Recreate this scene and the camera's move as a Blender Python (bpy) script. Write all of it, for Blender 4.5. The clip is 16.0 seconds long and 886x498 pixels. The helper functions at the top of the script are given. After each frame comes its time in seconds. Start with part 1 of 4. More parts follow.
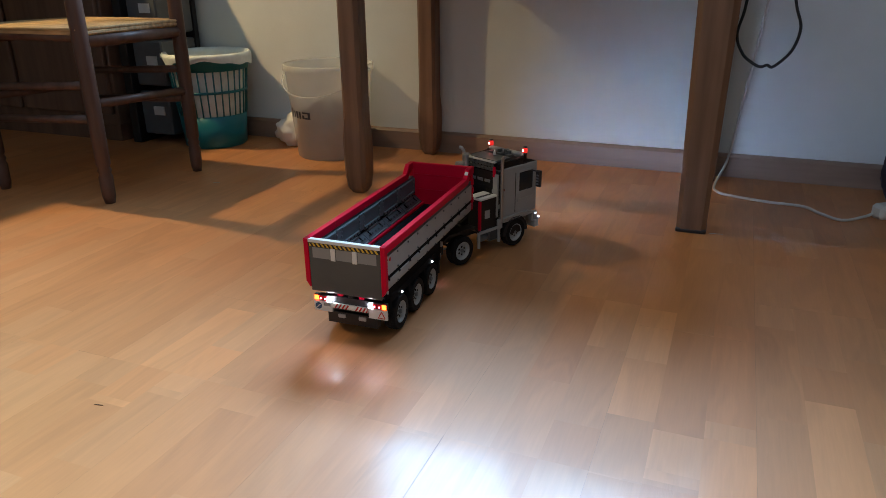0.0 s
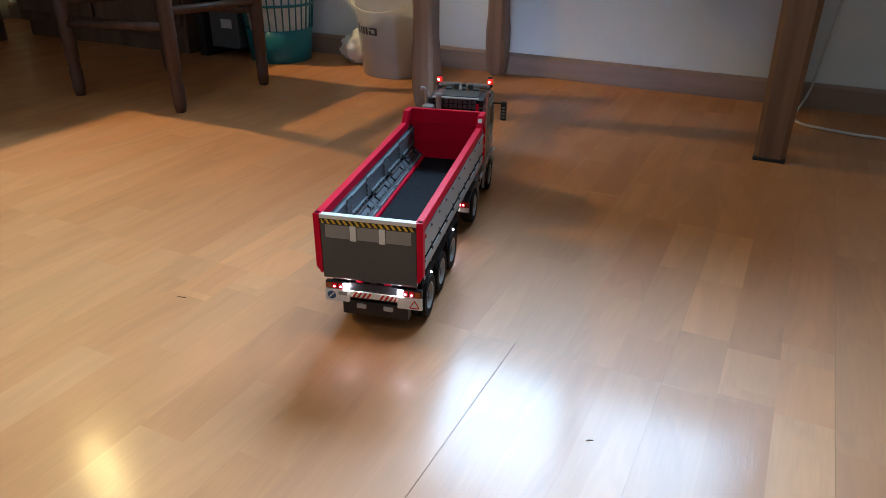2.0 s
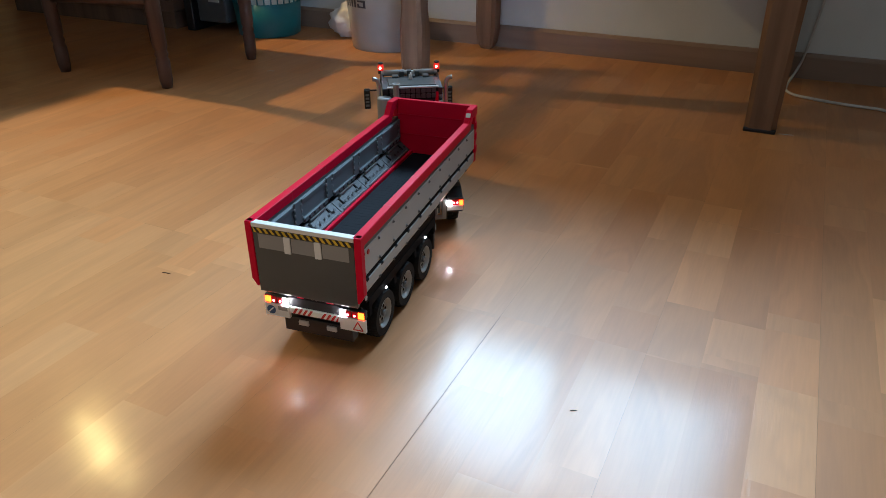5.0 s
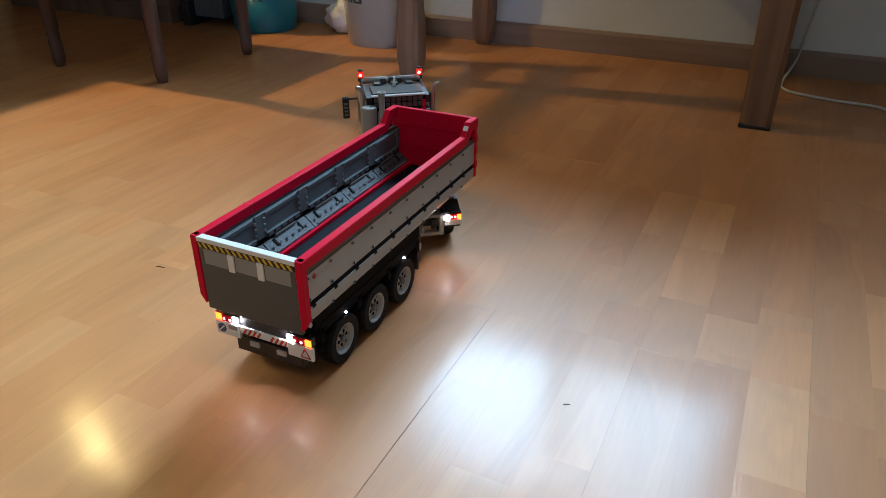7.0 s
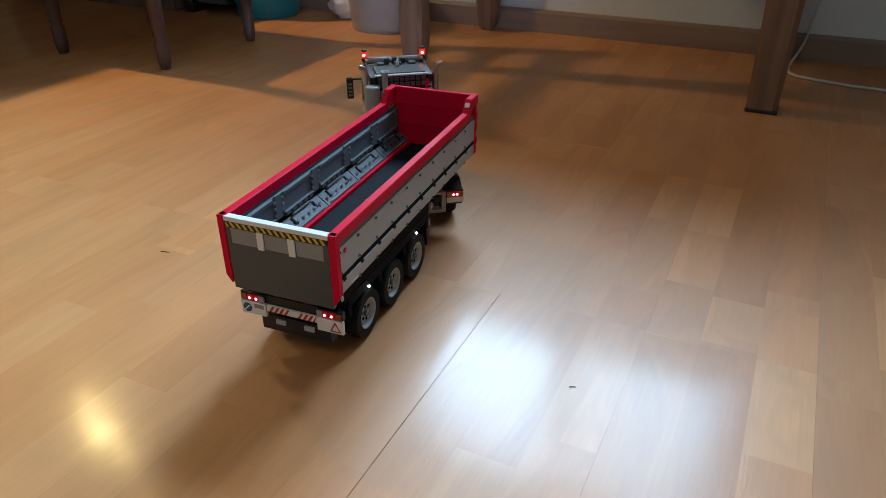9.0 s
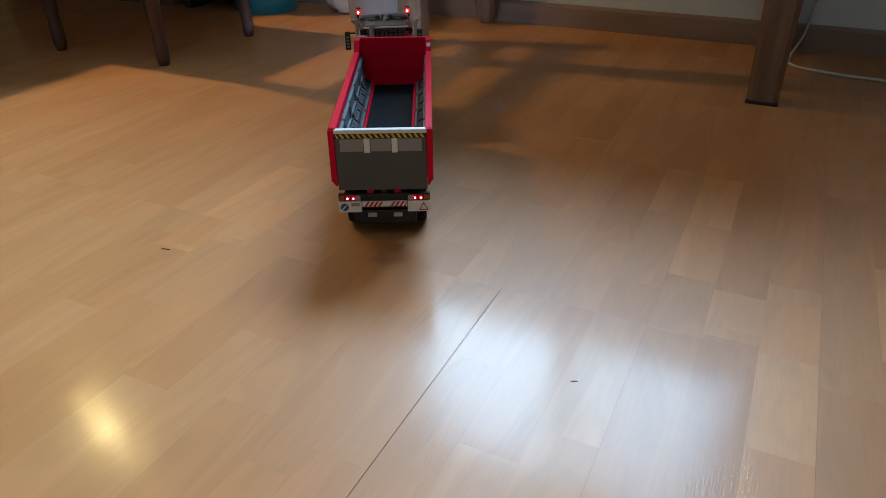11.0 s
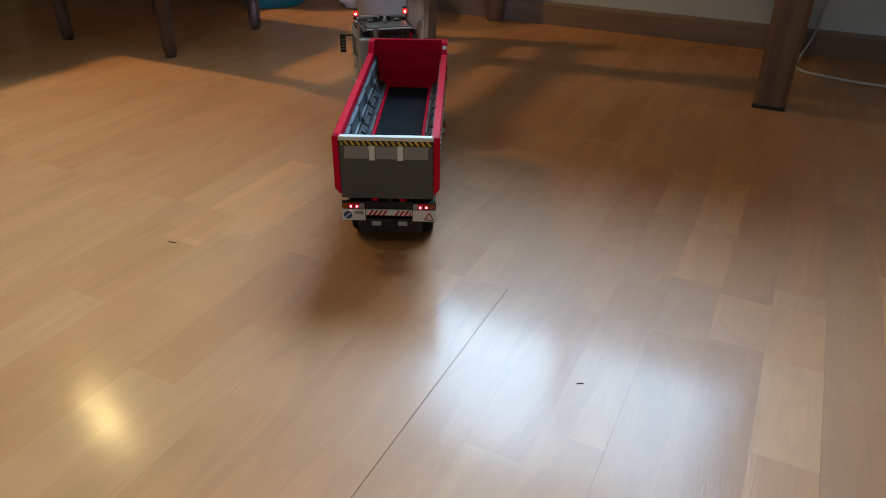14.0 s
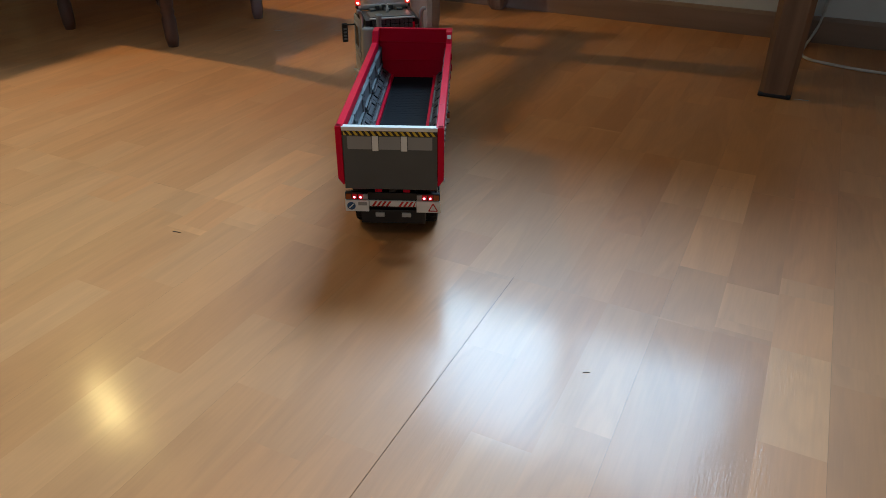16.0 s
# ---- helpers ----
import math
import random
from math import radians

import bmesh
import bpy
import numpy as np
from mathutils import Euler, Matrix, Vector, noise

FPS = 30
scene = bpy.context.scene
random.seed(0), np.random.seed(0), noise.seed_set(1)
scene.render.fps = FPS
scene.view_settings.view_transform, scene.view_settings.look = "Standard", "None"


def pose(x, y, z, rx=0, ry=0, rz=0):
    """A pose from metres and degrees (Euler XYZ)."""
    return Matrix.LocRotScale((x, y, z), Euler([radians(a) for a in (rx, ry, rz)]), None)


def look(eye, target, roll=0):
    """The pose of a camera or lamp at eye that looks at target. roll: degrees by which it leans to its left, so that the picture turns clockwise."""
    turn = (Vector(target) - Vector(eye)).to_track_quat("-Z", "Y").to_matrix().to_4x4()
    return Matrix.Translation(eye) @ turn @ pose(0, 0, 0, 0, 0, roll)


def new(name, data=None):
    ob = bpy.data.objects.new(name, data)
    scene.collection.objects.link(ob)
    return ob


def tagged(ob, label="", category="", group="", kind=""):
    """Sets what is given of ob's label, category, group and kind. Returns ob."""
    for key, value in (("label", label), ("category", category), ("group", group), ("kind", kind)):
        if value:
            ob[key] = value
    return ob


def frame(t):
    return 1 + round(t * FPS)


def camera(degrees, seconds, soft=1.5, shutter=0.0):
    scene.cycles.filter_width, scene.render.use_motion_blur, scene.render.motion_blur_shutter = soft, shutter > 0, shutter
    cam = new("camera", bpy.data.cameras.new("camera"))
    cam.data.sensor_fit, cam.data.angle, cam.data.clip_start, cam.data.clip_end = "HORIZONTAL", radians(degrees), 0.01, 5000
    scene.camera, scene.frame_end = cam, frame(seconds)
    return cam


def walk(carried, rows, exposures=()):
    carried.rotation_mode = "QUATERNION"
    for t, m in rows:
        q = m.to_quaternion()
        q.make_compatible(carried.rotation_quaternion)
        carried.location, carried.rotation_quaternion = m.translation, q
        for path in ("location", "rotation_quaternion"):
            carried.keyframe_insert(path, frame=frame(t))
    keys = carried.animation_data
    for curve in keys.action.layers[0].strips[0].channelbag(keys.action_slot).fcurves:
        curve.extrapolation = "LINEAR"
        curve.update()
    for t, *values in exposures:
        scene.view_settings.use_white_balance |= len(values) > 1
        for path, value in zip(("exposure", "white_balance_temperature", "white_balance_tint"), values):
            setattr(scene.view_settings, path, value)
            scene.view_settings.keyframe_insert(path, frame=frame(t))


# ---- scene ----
cam = camera(63.6, 16.0, soft=0.85)
PATH = [
    (0, (0.138, 0.017, 0.569), (-0.557, 1.744, -0.161), -0.5),
    (0.5, (0.12, 0.009, 0.554), (-0.618, 1.69, -0.239), -1.7),
    (1, (0.119, 0.003, 0.545), (-0.649, 1.644, -0.301), -1.5),
    (1.5, (0.117, 0.001, 0.542), (-0.646, 1.635, -0.322), -0.8),
    (2, (0.105, -0.01, 0.534), (-0.681, 1.596, -0.363), 0.3),
    (2.5, (0.113, -0.008, 0.527), (-0.666, 1.58, -0.406), 0.2),
    (3, (0.116, -0.006, 0.523), (-0.654, 1.577, -0.427), 0.1),
    (3.5, (0.115, -0.005, 0.523), (-0.656, 1.574, -0.432), -0.2),
    (4, (0.118, -0.002, 0.527), (-0.65, 1.589, -0.41), 0.0),
    (6.3, (0.118, -0.001, 0.524), (-0.641, 1.569, -0.455), -0.2),
    (6.5, (0.119, -0.002, 0.523), (-0.639, 1.575, -0.446), -0.0),
    (7, (0.122, -0.002, 0.524), (-0.632, 1.581, -0.437), 0.2),
    (7.5, (0.126, -0.002, 0.51), (-0.614, 1.564, -0.489), 0.1),
    (8, (0.121, -0.003, 0.511), (-0.614, 1.55, -0.513), 0.1),
    (8.5, (0.121, -0.003, 0.512), (-0.623, 1.549, -0.506), -0.2),
    (9, (0.121, -0.003, 0.516), (-0.637, 1.563, -0.472), -0.1),
    (11.5, (0.12, 0.001, 0.517), (-0.631, 1.559, -0.488), -0.8),
    (12, (0.12, 0.003, 0.52), (-0.62, 1.567, -0.484), -1.1),
    (12.5, (0.119, 0.0, 0.518), (-0.626, 1.557, -0.493), -1.1),
    (13, (0.114, 0.001, 0.524), (-0.621, 1.564, -0.484), 0.4),
    (13.5, (0.109, -0.009, 0.524), (-0.67, 1.542, -0.469), 0.4),
    (14, (0.11, -0.005, 0.521), (-0.641, 1.547, -0.491), 0.6),
    (14.5, (0.114, -0.003, 0.523), (-0.63, 1.558, -0.481), 0.5),
    (15, (0.11, -0.005, 0.52), (-0.642, 1.546, -0.495), 0.5),
    (15.5, (0.111, -0.006, 0.516), (-0.641, 1.54, -0.506), 0.5),
    (16, (0.106, -0.005, 0.518), (-0.645, 1.532, -0.517), 0.4),
]
walk(cam, [(t, look(eye, to, roll)) for t, eye, to, roll in PATH], [(0, 0.04, 5820, 11), (1.5, -0.02, 5960, 11), (4, -0.12, 6150, 9), (9.0, -0.17, 6150, 8), (11.5, -0.46, 6120, 8), (16, -0.46, 6130, 8)])

# ---- light ----
world = bpy.data.worlds.new("room_dark")
scene.world = world
world.use_nodes = True
world.node_tree.nodes["Background"].inputs[0].default_value = (0.5, 0.6, 0.7, 1)
world.node_tree.nodes["Background"].inputs[1].default_value = 0.02


def area_lamp(name, m, sx, sy, watts, colour):
    data = bpy.data.lights.new(name, "AREA")
    data.shape, data.size, data.size_y, data.energy, data.color = "RECTANGLE", sx, sy, watts, colour
    ob = new(name, data)
    ob.matrix_world = m
    data.spread = radians(125)
    return ob


# daylight of the two window casements above the table
for wx, watts in ((-0.74, 69), (-0.1, 47)):
    area_lamp("window_light", pose(wx, 2.19, 1.5, -90, 0, 0), 0.56, 0.84, watts, (0.545, 0.79, 1.025))
# unseen warm desk lamp: its bare bulb, and a spot added to brighten the chair
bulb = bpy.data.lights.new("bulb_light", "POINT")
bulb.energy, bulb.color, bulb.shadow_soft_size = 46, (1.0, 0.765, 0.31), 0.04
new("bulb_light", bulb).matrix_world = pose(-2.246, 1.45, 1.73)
beam = bpy.data.lights.new("chair_fill_spot", "SPOT")
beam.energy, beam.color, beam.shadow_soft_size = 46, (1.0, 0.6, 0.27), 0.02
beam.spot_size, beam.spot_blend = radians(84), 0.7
new("chair_fill_spot", beam).matrix_world = look((-2.246, 1.45, 1.73), (-1.7, 1.8, 0))
# warm fill added behind the camera, where no lamp is known
area_lamp("rear_warm_fill", pose(0.1, -1.2, 2.4, 0, 0, 0), 0.7, 0.7, 8, (1.0, 0.8, 0.56))


# ---- materials ----
def material(name, colour, rough=0.5, metal=0.0, vary=0.15, scale=20.0, bump=0.0, bump_scale=200.0, stretch=(1, 1, 1), emit=None, power=0.0, spec=0.5, coat=0.0, trans=0.0, ior=1.45, alpha=1.0, sheen=0.0):
    m = bpy.data.materials.new(name)
    m.use_nodes = True
    t = m.node_tree
    b = t.nodes["Principled BSDF"]
    b.inputs["Roughness"].default_value, b.inputs["Metallic"].default_value = rough, metal
    b.inputs["Coat Weight"].default_value, b.inputs["Specular IOR Level"].default_value = coat, spec
    b.inputs["Transmission Weight"].default_value, b.inputs["IOR"].default_value = trans, ior
    b.inputs["Alpha"].default_value = alpha
    co = t.nodes.new("ShaderNodeTexCoord")
    mp = t.nodes.new("ShaderNodeMapping")
    mp.inputs["Scale"].default_value = stretch
    t.links.new(co.outputs["Object"], mp.inputs["Vector"])
    n = t.nodes.new("ShaderNodeTexNoise")
    n.inputs["Scale"].default_value, n.inputs["Detail"].default_value = scale, 5
    t.links.new(mp.outputs["Vector"], n.inputs["Vector"])
    r = t.nodes.new("ShaderNodeValToRGB")
    lo, hi = [c * (1 - vary) for c in colour], [min(1, c * (1 + vary)) for c in colour]
    r.color_ramp.elements[0].position, r.color_ramp.elements[1].position = 0.3, 0.7
    r.color_ramp.elements[0].color, r.color_ramp.elements[1].color = (*lo, 1), (*hi, 1)
    t.links.new(n.outputs["Fac"], r.inputs["Fac"])
    t.links.new(r.outputs["Color"], b.inputs["Base Color"])
    if bump:
        n2 = t.nodes.new("ShaderNodeTexNoise")
        n2.inputs["Scale"].default_value, n2.inputs["Detail"].default_value = bump_scale, 3
        t.links.new(mp.outputs["Vector"], n2.inputs["Vector"])
        bp = t.nodes.new("ShaderNodeBump")
        bp.inputs["Strength"].default_value, bp.inputs["Distance"].default_value = bump, 0.002
        t.links.new(n2.outputs["Fac"], bp.inputs["Height"])
        t.links.new(bp.outputs["Normal"], b.inputs["Normal"])
    if emit:
        b.inputs["Emission Color"].default_value, b.inputs["Emission Strength"].default_value = (*emit, 1), power
    return m


def laminate(name, tone):
    """Beech-like printed boards: a tone for each strip, flowing figure, pressed pores in patches, satin lacquer."""
    m = material(name, (0.5, 0.3, 0.15), 0.3, vary=0.1)
    t = m.node_tree
    b = t.nodes["Principled BSDF"]
    geo = t.nodes.new("ShaderNodeNewGeometry")

    def node(kind, **values):
        n = t.nodes.new("ShaderNode" + kind)
        for k, v in values.items():
            n.inputs[k.replace("_", " ")].default_value = v
        return n

    def remap(out, a, b_, c, d):
        n = t.nodes.new("ShaderNodeMapRange")
        for k, v in enumerate((a, b_, c, d)):
            n.inputs[k + 1].default_value = v
        t.links.new(out, n.inputs[0])
        return n.outputs[0]

    def sums(how, p, q):
        n = t.nodes.new("ShaderNodeMath")
        n.operation = how
        t.links.new(p, n.inputs[0])
        if isinstance(q, float):
            n.inputs[1].default_value = q
        elif q is not None:
            t.links.new(q, n.inputs[1])
        return n.outputs[0]

    ramp = t.nodes.new("ShaderNodeValToRGB")
    e = ramp.color_ramp.elements
    e[0].position, e[1].position = 0.0, 1.0
    e[0].color, e[1].color = (0.479, 0.196, 0.065, 1), (0.536, 0.249, 0.095, 1)
    for p, c in ((0.35, (0.500, 0.212, 0.072, 1)), (0.75, (0.510, 0.225, 0.082, 1))):
        x = e.new(p)
        x.color = c
    for x in e:
        x.color = (*[k * tone for k in x.color[:3]], 1)
    t.links.new(geo.outputs["Random Per Island"], ramp.inputs["Fac"])
    # each strip takes its own cut of the figure
    cut = t.nodes.new("ShaderNodeCombineXYZ")
    t.links.new(sums("MULTIPLY", geo.outputs["Random Per Island"], 37.0), cut.inputs[2])

    def along(stretch, own):
        mp = node("Mapping", Scale=(1, stretch, 1))
        t.links.new(geo.outputs["Position"], mp.inputs["Vector"])
        if not own:
            return mp.outputs[0]
        va = t.nodes.new("ShaderNodeVectorMath")
        t.links.new(mp.outputs[0], va.inputs[0])
        t.links.new(cut.outputs[0], va.inputs[1])
        return va.outputs[0]

    fine = node("TexNoise", Scale=300.0, Detail=5.0)
    t.links.new(along(0.06, True), fine.inputs["Vector"])
    broad = node("TexNoise", Scale=13.0, Detail=2.0, Distortion=0.7)
    t.links.new(along(0.16, True), broad.inputs["Vector"])
    stain = node("TexNoise", Scale=5.0, Detail=3.0)
    t.links.new(along(0.6, False), stain.inputs["Vector"])
    rings = sums("SINE", sums("MULTIPLY", broad.outputs["Fac"], 46.0), None)
    figure = sums("ADD", remap(broad.outputs["Fac"], 0.3, 0.7, -0.09, 0.09), sums("MULTIPLY", rings, 0.03))
    figure = sums("ADD", figure, remap(fine.outputs["Fac"], 0.3, 0.7, 0.965, 1.035))
    figure = sums("MULTIPLY", figure, remap(stain.outputs["Fac"], 0.3, 0.7, 0.94, 1.06))
    mix = t.nodes.new("ShaderNodeMix")
    mix.data_type, mix.blend_type = "RGBA", "MULTIPLY"
    mix.inputs[0].default_value = 1.0
    t.links.new(ramp.outputs[0], mix.inputs[6])
    t.links.new(figure, mix.inputs[7])
    t.links.new(mix.outputs[2], b.inputs["Base Color"])
    # pressed pores: fine streaks along the board, deep in some patches only
    pores = node("TexNoise", Scale=430.0, Detail=3.0)
    t.links.new(along(0.09, False), pores.inputs["Vector"])
    where = node("TexNoise", Scale=16.0, Detail=2.0)
    t.links.new(along(0.45, True), where.inputs["Vector"])
    bp = node("Bump", Distance=0.0007)
    t.links.new(remap(where.outputs["Fac"], 0.42, 0.64, 0.05, 0.34), bp.inputs["Strength"])
    t.links.new(pores.outputs["Fac"], bp.inputs["Height"])
    t.links.new(bp.outputs["Normal"], b.inputs["Normal"])
    t.links.new(bp.outputs["Normal"], b.inputs["Coat Normal"])
    t.links.new(remap(stain.outputs["Fac"], 0.3, 0.7, 0.47, 0.55), b.inputs["Roughness"])
    b.inputs["Specular IOR Level"].default_value = 0.65
    b.inputs["Coat Weight"].default_value, b.inputs["Coat Roughness"].default_value = 0.25, 0.15
    return m


LAMINATE = laminate("laminate", 1.04)
LAMINATE_PALE = laminate("laminate_pale", 1.2)
SEAM = material("board_seam", (0.3, 0.15, 0.07), 0.7)
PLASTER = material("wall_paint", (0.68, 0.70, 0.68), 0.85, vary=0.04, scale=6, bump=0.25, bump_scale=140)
# darker than the north wall's paint, to cut light bounced from these walls
PLASTER_LOW_BOUNCE = material("low_bounce_wall_paint", (0.3, 0.28, 0.25), 0.85, vary=0.05, scale=6, bump=0.25, bump_scale=140)
# unseen ceiling, kept dark so that it throws less light back
CEILING = material("low_bounce_ceiling_paint", (0.3, 0.285, 0.26), 0.9, vary=0.03, scale=4)
SKIRT = material("skirting_wood", (0.27, 0.18, 0.13), 0.45, vary=0.15, scale=30, stretch=(0.1, 1, 1), bump=0.1)
TABLE_WOOD = material("table_wood", (0.2, 0.112, 0.066), 0.42, vary=0.28, scale=40, stretch=(1, 1, 0.07), bump=0.15, bump_scale=120)
CHAIR_WOOD = material("chair_wood", (0.095, 0.05, 0.036), 0.45, vary=0.3, scale=45, stretch=(1, 1, 0.1), bump=0.12)
RUSH = material("rush", (0.42, 0.28, 0.13), 0.75, vary=0.35, scale=90, stretch=(0.15, 1, 1), bump=0.5, bump_scale=150)
CABINET = material("cabinet_wood", (0.15, 0.09, 0.062), 0.5, vary=0.25, scale=30, stretch=(1, 1, 0.08), bump=0.1)
BLACK = material("black_plastic", (0.012, 0.012, 0.014), 0.45, vary=0.1)
RUBBER = material("tyre_rubber", (0.011, 0.011, 0.012), 0.7, vary=0.15, scale=300, spec=0.25)
BLACK_MATT = material("matt_black_plastic", (0.007, 0.008, 0.011), 0.75, vary=0.1, spec=0.12)
LGREY = material("light_grey_plastic", (0.39, 0.39, 0.385), 0.36, vary=0.04)
DGREY = material("dark_grey_plastic", (0.066, 0.074, 0.079), 0.3, vary=0.06)
PALE_INNER = material("inner_grey_plastic", (0.135, 0.165, 0.185), 0.45, vary=0.06)
SLOPE_GREY = material("slope_grey_plastic", (0.072, 0.08, 0.092), 0.5, vary=0.06, spec=0.4)
MGREY = material("mid_grey_plastic", (0.17, 0.18, 0.19), 0.3, vary=0.06)
TGREY = material("sticker_grey", (0.27, 0.27, 0.265), 0.5, vary=0.04)
WHITE = material("white_plastic", (0.72, 0.72, 0.7), 0.3, vary=0.03)
RED = material("red_plastic", (0.6, 0.004, 0.032), 0.34, vary=0.05, spec=0.1)
STRIPE_RED = material("red_sticker", (0.5, 0.02, 0.02), 0.4)
YELLOW = material("yellow_sticker", (0.62, 0.42, 0.03), 0.4)
BLUE = material("blue_sticker", (0.03, 0.09, 0.2), 0.4)
RIM = material("rim_grey", (0.42, 0.43, 0.43), 0.3, vary=0.05)
CHROME = material("flat_silver", (0.38, 0.38, 0.38), 0.3, metal=0.8, vary=0.05)
GLASS = material("cab_glass", (0.03, 0.035, 0.04), 0.08, vary=0.05)
RED_LENS = material("red_lens", (0.22, 0.006, 0.008), 0.15, emit=(1.0, 0.02, 0.03), power=0.14)
RED_LED = material("red_led", (0.6, 0.1, 0.1), 0.2, emit=(1.0, 0.12, 0.15), power=14)
BEACON = material("beacon_lens", (0.6, 0.03, 0.02), 0.15, emit=(1.0, 0.03, 0.02), power=0.8)
BEACON_LED = material("beacon_led", (0.8, 0.5, 0.4), 0.2, emit=(1.0, 0.4, 0.3), power=10)
WHITE_LED = material("white_led", (0.8, 0.8, 0.8), 0.2, emit=(0.92, 0.97, 1.0), power=12)
SIDE_LED = material("side_led", (0.8, 0.8, 0.8), 0.2, emit=(0.92, 0.97, 1.0), power=2.5)
REVERSE = material("reversing_lens", (0.3, 0.3, 0.3), 0.15)
REVERSE_LIT = material("reversing_light", (0.8, 0.8, 0.8), 0.2, emit=(1.0, 0.93, 0.95), power=200)
AMBER = material("amber_lens", (0.3, 0.08, 0.02), 0.15)
AMBER_LIT = material("amber_light", (0.8, 0.4, 0.1), 0.2, emit=(1.0, 0.045, 0.003), power=18)
HEADLIGHT = material("headlight_led", (0.9, 0.9, 0.9), 0.2, emit=(0.5, 0.68, 1.0), power=3200)
TEAL = material("teal_plastic", (0.012, 0.16, 0.2), 0.35, vary=0.08)
LINER = material("bag_film", (0.78, 0.84, 0.82), 0.4, vary=0.1, scale=25, bump=0.6, bump_scale=40)
BUCKET = material("frosted_plastic", (0.86, 0.84, 0.79), 0.3, vary=0.04, alpha=0.3)
BAGWHITE = material("white_bag", (0.66, 0.65, 0.63), 0.5, vary=0.06, scale=30, bump=0.6, bump_scale=60)
CONTENT = material("grey_contents", (0.07, 0.1, 0.14), 0.7, vary=0.3, scale=30)
PRINT = material("black_print", (0.02, 0.02, 0.03), 0.5)
CABLE_W = material("white_cable", (0.62, 0.6, 0.55), 0.45)
CABLE_B = material("black_cable", (0.012, 0.016, 0.016), 0.45)
CLOTH = material("dark_cloth", (0.045, 0.04, 0.065), 0.9, vary=0.3, scale=25, bump=0.6, bump_scale=80)
DRAWER = material("drawer_plastic", (0.1, 0.11, 0.12), 0.45, vary=0.1)
LABEL = material("paper_label", (0.6, 0.62, 0.62), 0.8)
DUST = material("crumb", (0.13, 0.08, 0.05), 0.8)
FILM_GLASS = material("window_glass", (0.9, 0.95, 1.0), 0.05, trans=1.0)


# ---- mesh tools ----
U = 0.008


def box(bm, x0, x1, y0, y1, z0, z1, bevel=0.0, slot=0):
    c = bmesh.ops.create_cube(bm, size=1.0)["verts"]
    for v in c:
        v.co = Vector(((x0 + x1) / 2 + v.co.x * (x1 - x0), (y0 + y1) / 2 + v.co.y * (y1 - y0), (z0 + z1) / 2 + v.co.z * (z1 - z0)))
    faces = {f for v in c for f in v.link_faces}
    for f in faces:
        f.material_index = slot
    if bevel:
        edges = {e for v in c for e in v.link_edges}
        bmesh.ops.bevel(bm, geom=list(edges), offset=bevel, segments=1, affect="EDGES")
    return bm


def ubox(bm, x0, x1, y0, y1, z0, z1, bevel=0.0006, slot=0):
    return box(bm, x0 * U, x1 * U, y0 * U, y1 * U, z0 * U, z1 * U, bevel, slot)


def prism(bm, outline, axis, a, b, slot=0):
    """An outline of pairs drawn out along an axis from a to b."""
    def at(p, k):
        return {"x": (k, p[0], p[1]), "y": (p[0], k, p[1]), "z": (p[0], p[1], k)}[axis]
    lo = [bm.verts.new(at(p, a)) for p in outline]
    hi = [bm.verts.new(at(p, b)) for p in outline]
    made = [bm.faces.new(lo), bm.faces.new(list(reversed(hi)))]
    n = len(outline)
    for i in range(n):
        made.append(bm.faces.new((lo[i], hi[i], hi[(i + 1) % n], lo[(i + 1) % n])))
    for f in made:
        f.material_index = slot
    bmesh.ops.recalc_face_normals(bm, faces=made)
    return bm


def lathe(bm, profile, m=Matrix(), n=24, slot=0, smooth=True, caps=True):
    """A profile of (radius, height) turned about z, then moved by m."""
    rings = [[bm.verts.new(m @ Vector((r * math.cos(2 * math.pi * i / n), r * math.sin(2 * math.pi * i / n), z))) for i in range(n)] for r, z in profile]
    for a, b in zip(rings, rings[1:]):
        for i in range(n):
            f = bm.faces.new((a[i], a[(i + 1) % n], b[(i + 1) % n], b[i]))
            f.smooth, f.material_index = smooth, slot
    if caps:
        for ring, back in ((rings[0], True), (rings[-1], False)):
            f = bm.faces.new(list(reversed(ring)) if back else ring)
            f.material_index = slot
    return bm


def rod(bm, a, b, r, n=10, slot=0):
    a, b = Vector(a), Vector(b)
    m = Matrix.Translation(a) @ (b - a).to_track_quat("Z", "Y").to_matrix().to_4x4()
    return lathe(bm, [(r, 0), (r, (b - a).length)], m, n, slot)


